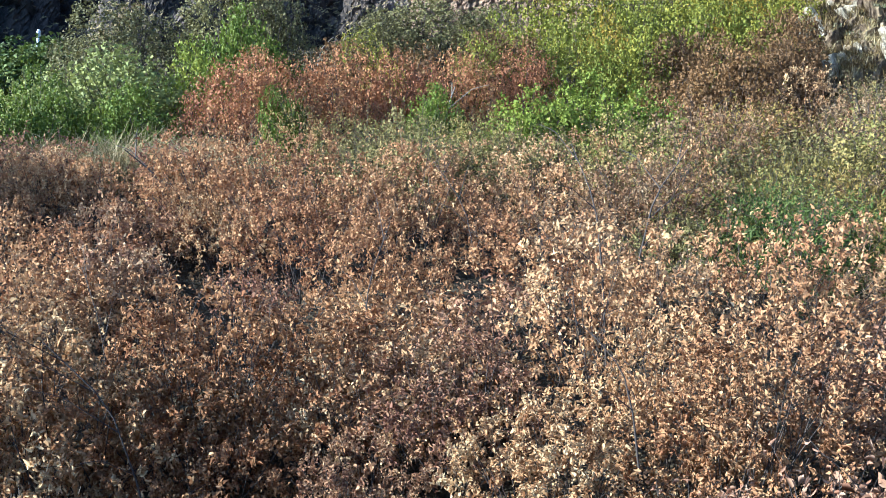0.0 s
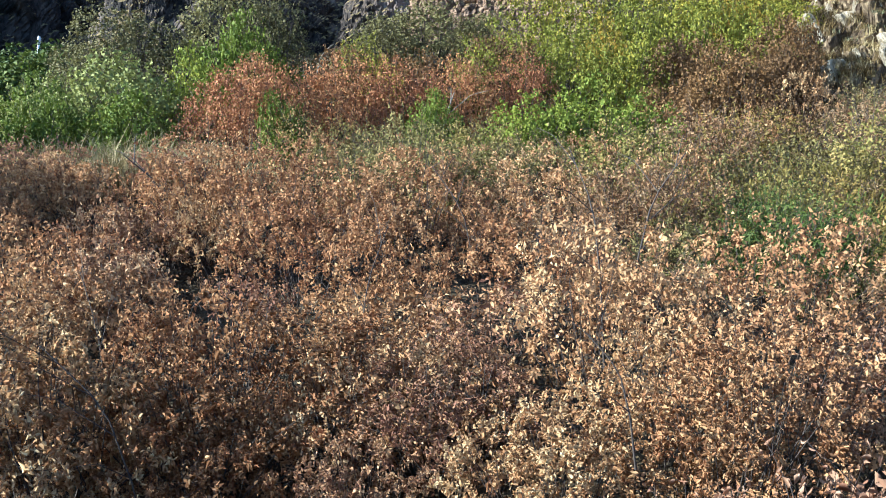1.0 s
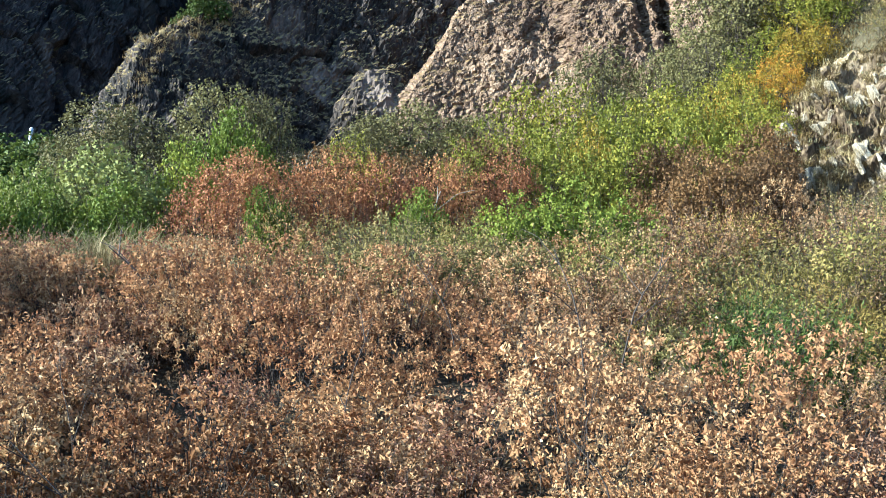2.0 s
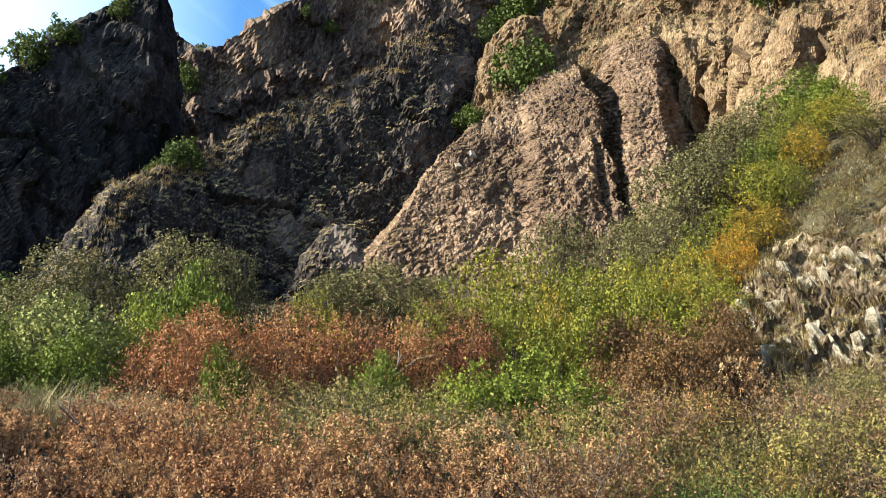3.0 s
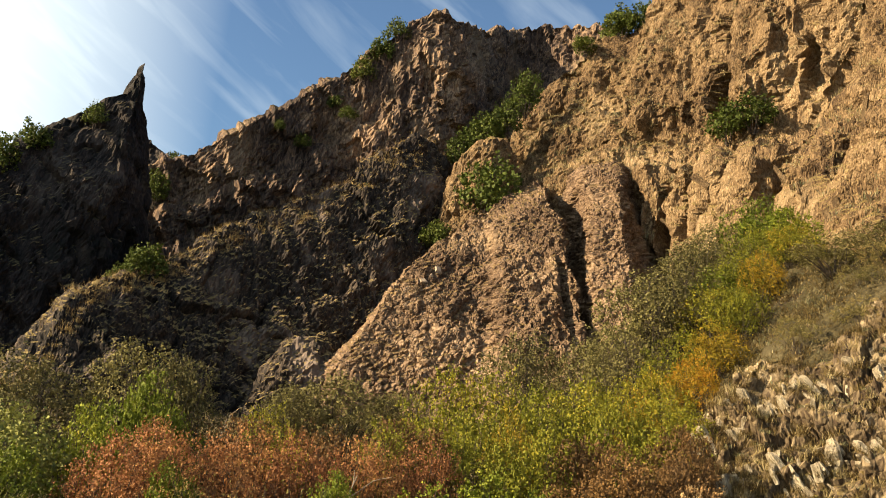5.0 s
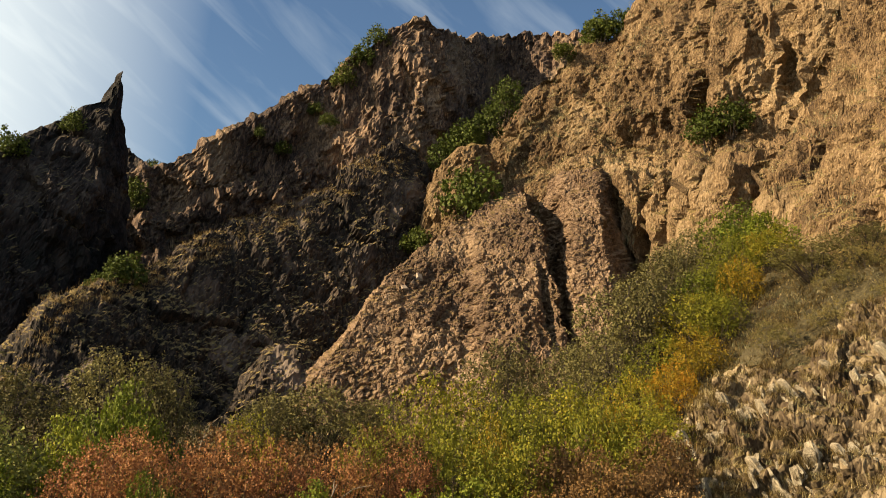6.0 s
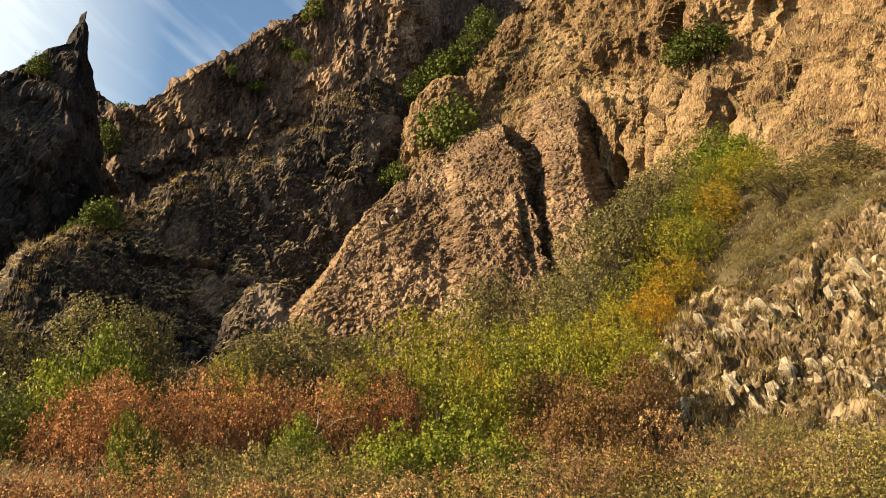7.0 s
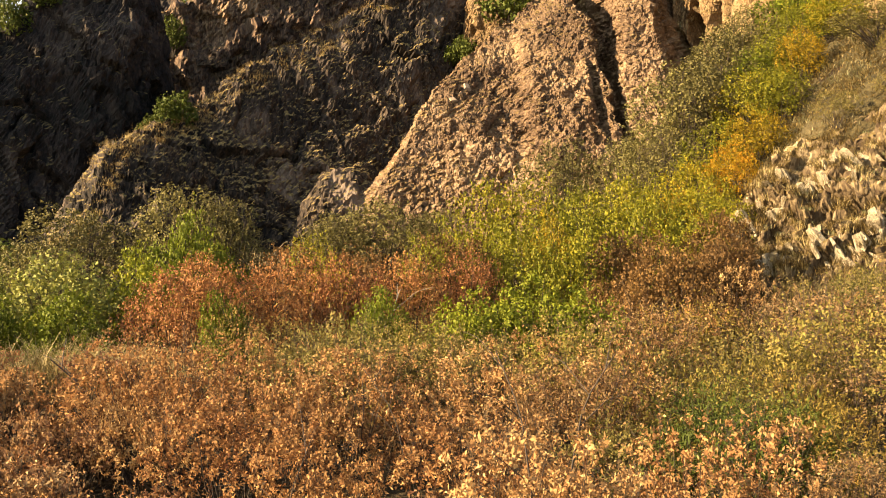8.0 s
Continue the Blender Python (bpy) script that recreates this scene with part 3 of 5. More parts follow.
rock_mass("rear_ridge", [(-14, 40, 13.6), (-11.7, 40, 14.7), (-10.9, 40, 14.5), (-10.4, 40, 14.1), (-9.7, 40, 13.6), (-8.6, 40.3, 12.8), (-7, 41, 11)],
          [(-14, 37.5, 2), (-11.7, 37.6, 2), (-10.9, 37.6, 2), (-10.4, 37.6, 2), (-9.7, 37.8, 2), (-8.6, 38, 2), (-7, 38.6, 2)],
          SHADED_DARK_ROCK, 80, 60, "shaded dark rock ridge rising behind the pointed horn", bulge=0.3, lumps=0.4, flutes=0.2, blocks=0.1, back=5, seed=66)


# ---------------------------------------------------------------- shrubs
def tubes(lines, radius0, radius1, sides=3):
    """Thin tapered stems along lines (n, k, 3)."""
    n, k, _ = lines.shape
    t = np.gradient(lines, axis=1)
    t /= np.linalg.norm(t, axis=2, keepdims=True) + 1e-9
    a = np.cross(t, np.array([0.31, 0.87, 0.39]))
    a /= np.linalg.norm(a, axis=2, keepdims=True) + 1e-9
    b = np.cross(t, a)
    r = (np.asarray(radius0).reshape(-1, 1) * (1 - np.linspace(0, 1, k)) + np.asarray(radius1).reshape(-1, 1) * np.linspace(0, 1, k))[..., None]
    ring = [lines + r * (a * np.cos(w) + b * np.sin(w)) for w in np.arange(sides) * 2 * np.pi / sides]
    v = np.stack(ring, 2).reshape(-1, 3)
    i = (np.arange(n)[:, None, None] * k + np.arange(k - 1)[None, :, None]) * sides
    s = np.arange(sides)[None, None, :]
    s2 = (s + 1) % sides
    f = np.stack([i + s, i + s2, i + sides + s2, i + sides + s], -1).reshape(-1, 4)
    return v, f


def leaf_blades(rng, base, way, up, length, width, fold, curl, fine):
    """Leaves folded along the rib and curled; fine ones have six corners, small ones four."""
    way = way / (np.linalg.norm(way, axis=1, keepdims=True) + 1e-9)
    side = np.cross(way, up)
    side /= np.linalg.norm(side, axis=1, keepdims=True) + 1e-9
    nor = np.cross(side, way)
    L, W = length[:, None], width[:, None]
    F, C = (W * fold[:, None]), (L * curl[:, None])
    n = len(base)
    if fine:
        pts = [base, base + way * L * 0.34 + side * W * 0.9 + nor * (F + C * 0.25), base + way * L * 0.70 + side * W * 0.75 + nor * (F - C * 0.1), base + way * (L - 0.35 * np.abs(C)) - nor * C * 0.9,
               base + way * L * 0.70 - side * W * 0.75 + nor * (F - C * 0.1), base + way * L * 0.34 - side * W * 0.9 + nor * (F + C * 0.25)]
        v = np.stack(pts, 1).reshape(-1, 3)
        o = np.arange(n)[:, None] * 6
        f = np.concatenate([o + np.array([0, 1, 2, 3]), o + np.array([0, 3, 4, 5])], 0)
    else:
        pts = [base, base + way * L * 0.5 + side * W + nor * F, base + way * L - nor * C, base + way * L * 0.5 - side * W + nor * F]
        v = np.stack(pts, 1).reshape(-1, 3)
        o = np.arange(n)[:, None] * 4
        f = o + np.array([0, 1, 2, 3])
    return v, f


def build_crown(seed, h, r, leaves, leaf, slim, lobes=13, stems=30, sprigs=60, thick=0.012, inner=0.22, wisp=0.16, hold=1.0, fine=False, spray=8, tuft=0.11, gap=0.0):
    """A dense rounded shrub: lobes over a low dome, leaves thick on their outsides, stems fanning into them, sprigs standing out."""
    rng = np.random.default_rng(seed)
    # lobe centres spread over the dome
    k = np.arange(lobes) + rng.uniform(-0.3, 0.3, lobes)
    up_z = np.clip(1 - 1.12 * (k + 0.5) / lobes, -0.12, 1)
    a = k * 2.39996 + seed
    flat = np.sqrt(1 - np.clip(up_z, 0, 1) ** 2)
    reach = rng.uniform(0.52, 0.78, lobes)
    mid = np.stack([np.cos(a) * flat * r * reach, np.sin(a) * flat * r * reach, h * (0.40 + 0.36 * up_z * rng.uniform(0.75, 1.1, lobes))], 1)
    size = rng.uniform(0.26, 0.46, lobes) * (13 / lobes) ** 0.25
    scale = np.array([r, r, h * 0.62])
    # leaves on the shells
    leaves = int(leaves * 1.5 / spray)
    w = rng.choice(lobes, leaves, p=size ** 2 / (size ** 2).sum())
    way = rng.normal(0, 1, (leaves, 3))
    way /= np.linalg.norm(way, axis=1, keepdims=True)
    ruff = 1 + 0.22 * value_noise(way * 2.6 + w[:, None] * 3.7, seed)
    deep = np.where(rng.uniform(0, 1, leaves) < inner, rng.uniform(0.3, 0.85, leaves), rng.uniform(0.80, 1.06, leaves))
    pos = mid[w] + way * scale * (size[w] * deep * ruff)[:, None]
    near = np.stack([np.linalg.norm((pos - m) / (scale * s), axis=1) for m, s in zip(mid, size)], 1)
    near[np.arange(leaves), w] = 9
    keep = (near.min(1) > 0.72) | (rng.uniform(0, 1, leaves) < 0.18)
    keep &= pos[:, 2] > 0.17 * h
    keep &= value_noise(pos * (3.4 / r), seed + 2) > gap - 1
    pos, way = pos[keep], way[keep]
    # each place carries a twig end with a spray of leaves
    axis = way * 0.7 + rng.normal(0, 0.45, pos.shape) + np.array([0, 0, 0.35])
    axis /= np.linalg.norm(axis, axis=1, keepdims=True)
    reach2 = tuft * rng.uniform(0.6, 1.5, len(pos))
    ends = np.stack([pos - axis * (reach2 * 0.8)[:, None], pos + axis * (reach2 * 0.6)[:, None]], 1)
    along_u = rng.uniform(-0.7, 0.6, (len(pos), spray))
    spread = rng.normal(0, 0.18, (len(pos), spray, 3)) * reach2[:, None, None]
    pos = (pos[:, None] + axis[:, None] * (along_u * reach2[:, None])[..., None] + spread).reshape(-1, 3)
    way = np.repeat(axis, spray, 0)
    # sprigs past the outline
    sw = rng.integers(0, lobes, sprigs)
    sd = rng.normal(0, 0.7, (sprigs, 3)) + np.array([0, 0, 0.75])
    sd /= np.linalg.norm(sd, axis=1, keepdims=True)
    s0 = mid[sw] + sd * scale * (size[sw] * 0.8)[:, None]
    s1 = s0 + sd * (r * wisp * rng.uniform(0.5, 1.4, sprigs))[:, None]
    per = max(5, int(leaves * spray * 0.06 / sprigs))
    u = rng.uniform(0.1, 1.0, (sprigs, per, 1))
    sp = (s0[:, None] * (1 - u) + s1[:, None] * u).reshape(-1, 3)
    pos, way = np.concatenate([pos, sp]), np.concatenate([way, np.repeat(sd, per, 0)])
    n = len(pos)
    pos = pos + rng.normal(0, 0.3 * leaf, (n, 3))
    lw = np.cross(way, rng.normal(0, 1, (n, 3))) * 0.8 + way * 0.55 - np.array([0, 0, 0.1])
    up = way * hold + rng.normal(0, 0.55, (n, 3)) + np.array([0, 0, 0.35])
    ll = leaf * rng.uniform(0.6, 1.3, n)
    lv, lf = leaf_blades(rng, pos, lw, up, ll, ll * slim * rng.uniform(0.75, 1.2, n), rng.uniform(0.1, 1.0, n), rng.uniform(-0.4, 1.2 if fine else 0.8, n), fine)
    # stems into the lobes
    t = rng.integers(0, lobes, stems)
    d = rng.normal(0, 1, (stems, 3)) + np.array([0, 0, 0.6])
    d /= np.linalg.norm(d, axis=1, keepdims=True)
    tip = mid[t] + d * scale * (size[t] * 0.95)[:, None]
    base = np.c_[tip[:, :2] * 0.15 + rng.normal(0, 0.05 * r, (stems, 2)), np.full(stems, -0.12)]
    ctrl = base * 0.35 + mid[t] * 0.65
    s = np.linspace(0, 1, 5)[None, :, None]
    lines = base[:, None] * (1 - s) ** 2 + 2 * ctrl[:, None] * s * (1 - s) + tip[:, None] * s ** 2
    lines = lines + rng.normal(0, 0.012 * h, lines.shape) * s
    sv, sf = tubes(lines, np.full(stems, thick), np.full(stems, thick * 0.3), 4)
    tl = np.stack([s0, (s0 + s1) / 2 + rng.normal(0, 0.01, s0.shape), s1], 1)
    tv, tf = tubes(tl, np.full(sprigs, thick * 0.3), np.full(sprigs, thick * 0.12), 3)
    ends = ends[: len(ends) if fine else 40]
    ev, ef = tubes(ends, np.full(len(ends), thick * 0.3), np.full(len(ends), thick * 0.15), 3)
    return np.concatenate([sv, tv, ev]), np.concatenate([sf, tf + len(sv), ef + len(sv) + len(tv)]), lv, lf


SPECIES = {}


def species(name, label, variants, leaf_mats, bark, category="shrub", **shape):
    """Prepare the meshes of a kind of shrub."""
    made = []
    for i in range(variants):
        sv, sf, lv, lf = build_crown(seed=len(SPECIES) * 17 + i * 3 + 1, **shape)
        made.append((mesh_from("stems", sv, sf, bark, True), mesh_from("foliage", lv, lf, leaf_mats[i % len(leaf_mats)], True)))
    SPECIES[name] = (label, category, made, shape["h"], shape["r"])


plant_rng = np.random.default_rng(11)


def plant(name, x, y, height, width=None, z=None, label="", group="", sink=0.04):
    """One shrub of a kind, on the ground or at the height z."""
    text, category, made, h, r = SPECIES[name]
    stems, leaves = made[int(plant_rng.integers(len(made)))]
    sz = height / h
    sx = width / (2 * r) if width else sz
    ob = new(name)
    ob.matrix_basis = Matrix.Translation((x, y, (ground_at(x, y) if z is None else z) - sink)) @ Matrix.Rotation(plant_rng.uniform(0, 6.28), 4, "Z") @ Matrix.Diagonal((sx, sx, sz, 1))
    for part_name, me in (("branchwork", stems), ("crown", leaves)):
        o = new(part_name, me)
        o.parent = ob
        if part_name == "branchwork":
            tagged(o, kind="stuff")
    return tagged(ob, label or text, category, group)


species("russet_shrub", "low shrub with dry curled russet-brown leaves", 4, [RUSSET], BARK, h=1.0, r=0.68, leaves=8200, leaf=0.027, slim=0.18, lobes=11, stems=34, sprigs=90, thick=0.006, wisp=0.28, inner=0.1, hold=0.3, fine=True, spray=26, tuft=0.055, gap=0.6)
species("maroon_shrub", "low shrub with dry dark maroon-brown leaves", 3, [MAROON], BARK, h=1.0, r=0.68, leaves=8000, leaf=0.026, slim=0.18, lobes=11, stems=40, sprigs=90, thick=0.006, wisp=0.28, inner=0.1, hold=0.3, fine=True, spray=26, tuft=0.055, gap=0.6)
species("brown_shrub", "low shrub with withered brown leaves", 4, [RUSSET], BARK, h=1.0, r=0.72, leaves=5000, leaf=0.029, slim=0.25, lobes=11, stems=24, sprigs=80, thick=0.006, wisp=0.28, inner=0.1, hold=0.3, spray=24, tuft=0.06, gap=0.6)
species("tan_shrub", "low shrub with pale tan withered leaves", 3, [TAN], BARK, h=1.0, r=0.68, leaves=7600, leaf=0.028, slim=0.18, lobes=11, stems=30, sprigs=90, thick=0.006, wisp=0.3, inner=0.1, hold=0.3, fine=True, spray=24, tuft=0.06, gap=0.6)
species("olive_shrub", "low shrub with olive and tan leaves", 3, [OLIVE], BARK, h=1.0, r=0.72, leaves=5000, leaf=0.03, slim=0.3, lobes=18, stems=24, sprigs=80, thick=0.006, wisp=0.3, inner=0.1, hold=0.3, spray=12, tuft=0.06, gap=0.68)
species("mossy_shrub", "low shrub with mixed green and brown leaves", 3, [MOSS], BARK, h=1.0, r=0.70, leaves=5600, leaf=0.025, slim=0.3, lobes=13, stems=26, sprigs=140, thick=0.006, wisp=0.3, inner=0.3, hold=0.5, tuft=0.07, gap=0.6)
species("straw_shrub", "low shrub with small straw-coloured withered leaves", 3, [DRAB], BARK, h=1.0, r=0.70, leaves=5000, leaf=0.028, slim=0.21, lobes=14, stems=24, sprigs=90, thick=0.006, wisp=0.3, inner=0.1, hold=0.3, spray=12, tuft=0.06, gap=0.65)
species("sage_shrub", "low shrub with slender grey-green leaves", 3, [SAGE], BARK, h=1.0, r=0.70, leaves=5200, leaf=0.040, slim=0.15, lobes=16, stems=26, sprigs=120, thick=0.006, wisp=0.3, inner=0.2, hold=0.4, tuft=0.07, gap=0.6)
species("slender_shrub", "low shrub with slender deep green leaves", 2, [DEEP], BARK, h=1.0, r=0.70, leaves=5600, leaf=0.045, slim=0.14, lobes=16, stems=26, sprigs=120, thick=0.006, wisp=0.3, inner=0.2, hold=0.4, tuft=0.07, gap=0.6)
species("low_shrub", "small shrub with withered brown leaves", 2, [MAROON, RUSSET], BARK, h=0.55, r=0.42, leaves=1350, leaf=0.03, slim=0.25, lobes=12, stems=18, sprigs=40, thick=0.005, wisp=0.3, inner=0.2, hold=0.3, spray=12, tuft=0.05)
species("green_shrub", "leafy bright green shrub", 3, [GREEN], BARK, h=2.0, r=1.0, leaves=6400, leaf=0.045, slim=0.5, lobes=12, stems=26, sprigs=70, thick=0.012, wisp=0.24, hold=0.6, gap=0.55)
species("grey_shrub", "rounded grey-green twiggy shrub", 3, [GREY], BARK, h=2.5, r=1.3, leaves=6600, leaf=0.045, slim=0.5, lobes=16, stems=60, sprigs=150, thick=0.016, wisp=0.16, inner=0.3, hold=0.6, spray=8, tuft=0.13)
species("red_shrub", "twiggy shrub with small dull red leaves", 3, [RED], BARK, h=1.5, r=0.8, leaves=8400, leaf=0.026, slim=0.4, lobes=12, stems=40, sprigs=130, thick=0.008, wisp=0.16, inner=0.3, hold=0.6, tuft=0.08)
species("yellow_shrub", "shrub turning from green to yellow", 3, [YELLOW], BARK, h=1.8, r=1.0, leaves=6200, leaf=0.035, slim=0.5, lobes=16, stems=30, sprigs=90, thick=0.009, wisp=0.2, hold=0.6, gap=0.68)
species("orange_shrub", "shrub with yellow and orange autumn leaves", 2, [ORANGE], BARK, h=1.8, r=1.0, leaves=6400, leaf=0.036, slim=0.5, lobes=16, stems=30, sprigs=90, thick=0.009, wisp=0.2, hold=0.6)
species("rust_shrub", "twiggy shrub with rust-brown and olive leaves", 2, [RUST], BARK, h=1.5, r=0.8, leaves=7600, leaf=0.03, slim=0.5, lobes=12, stems=40, sprigs=130, thick=0.008, wisp=0.2, inner=0.3, hold=0.6, tuft=0.08)
species("pale_green_shrub", "rounded shrub with pale grey-green leaves", 2, [PALE_GREEN], BARK, h=2.0, r=1.0, leaves=6000, leaf=0.046, slim=0.5, lobes=13, stems=30, sprigs=110, thick=0.010, wisp=0.2, hold=0.6)
species("cliff_shrub", "dark green shrub rooted on a rock ledge", 2, [DEEP], BARK, h=1.8, r=1.0, leaves=1500, leaf=0.1, slim=0.5, lobes=11, stems=16, sprigs=50, thick=0.014, wisp=0.2, hold=0.8, tuft=0.16, spray=6)

def scatter(name_at, x0, x1, y0, y1, spacing, height, group, keep=lambda x, y: True):
    """Shrubs on a shaken lattice over a stretch of ground."""
    y = y0
    while y < y1:
        x = x0
        while x < x1:
            px, py = x + plant_rng.uniform(-0.4, 0.4) * spacing, y + plant_rng.uniform(-0.4, 0.4) * spacing
            if keep(px, py):
                kind = name_at(px, py)
                tall = height(px, py) * plant_rng.uniform(0.85, 1.15)
                plant(kind, px, py, tall, tall * plant_rng.uniform(1.15, 1.4), group=group)
            x += spacing
        y += spacing

def in_view(x, y, margin=0.9):
    return abs(x + 0.04 * y) < 0.60 * y + margin and math.hypot(x, y) > 1.55

def mound(x, y, s, amount):
    return 1 + amount * noise.noise((x * s, y * s, 7.7))


# nearest rows, the hollow, the middle of the field, then a low layer between
scatter(lambda x, y: "tan_shrub" if x > 0.8 + 0.3 * plant_rng.uniform(-1, 1) else ("maroon_shrub" if -1.3 < x < 0.1 else "russet_shrub"), -1.9, 2.6, 1.45, 2.6, 0.72, lambda x, y: (0.64 if -0.9 < x < 0.1 else 0.76) * min(1.12, mound(x, y, 1.1, 0.6)), "foreground shrubs", in_view)
scatter(lambda x, y: "tan_shrub" if x > 1.15 + 0.3 * plant_rng.uniform(-1, 1) else ("maroon_shrub" if -0.9 < x < 0.2 else "russet_shrub"), -2.8, 3.2, 2.7, 3.6, 0.78, lambda x, y: (0.68 if x > 0.8 else 0.78) * min(1.12, mound(x, y, 1.1, 0.6)), "foreground shrubs", in_view)
scatter(lambda x, y: ("sage_shrub" if plant_rng.uniform() < 0.22 else "olive_shrub" if plant_rng.uniform() < 0.5 else "straw_shrub") if x > 0.27 * y + plant_rng.uniform(-0.6, 0.6) and y > 5.0 else ("brown_shrub" if 0.9 < x < 1.9 and y < 5.2 else "straw_shrub") if x > 1.2 - 0.1 * y else "brown_shrub", -5.0, 5.2, 3.6, 6.7, 0.94, lambda x, y: (0.62 if x < -1.3 and y > 4.6 else 0.5 if 1.9 < x < 3.2 and 5.1 < y < 7.2 else 0.84) * min(1.15, mound(x, y, 0.9, 0.55)), "middle shrubs", in_view)
scatter(lambda x, y: "low_shrub", -4.6, -1.4, 5.0, 8.0, 0.66, lambda x, y: 0.6, "low shrubs on the shaded side", in_view)
scatter(lambda x, y: "low_shrub", -3.6, 3.0, 4.4, 6.4, 1.1, lambda x, y: 0.5, "low shrubs between the taller ones", in_view)
scatter(lambda x, y: "brown_shrub" if plant_rng.uniform() < 0.65 else "olive_shrub" if plant_rng.uniform() < 0.6 else "straw_shrub", -1.5, 2.6, 6.75, 7.7, 0.8, lambda x, y: 1.0 * mound(x, y, 0.8, 0.3), "middle shrubs", in_view)
scatter(lambda x, y: ("mossy_shrub" if plant_rng.uniform() < 0.35 else ("sage_shrub" if x > 2.0 and plant_rng.uniform() < 0.35 else "olive_shrub") if plant_rng.uniform() < 0.4 else "straw_shrub" if x > 2.0 else "brown_shrub") if x > 0.4 else ("olive_shrub" if plant_rng.uniform() < 0.3 and x > -1.5 else "brown_shrub"), -6.0, 6.8, 6.8, 9.4, 0.95, lambda x, y: 0.62 if x < -1.6 else (0.98 if x < 0.4 else 1.05) * mound(x, y, 0.8, 0.3), "farther shrubs", lambda x, y: in_view(x, y) and not (-4.8 < x < -1.5 and 7.7 < y < 9.0) and not (-1.5 < x < 2.6 and y < 7.7))

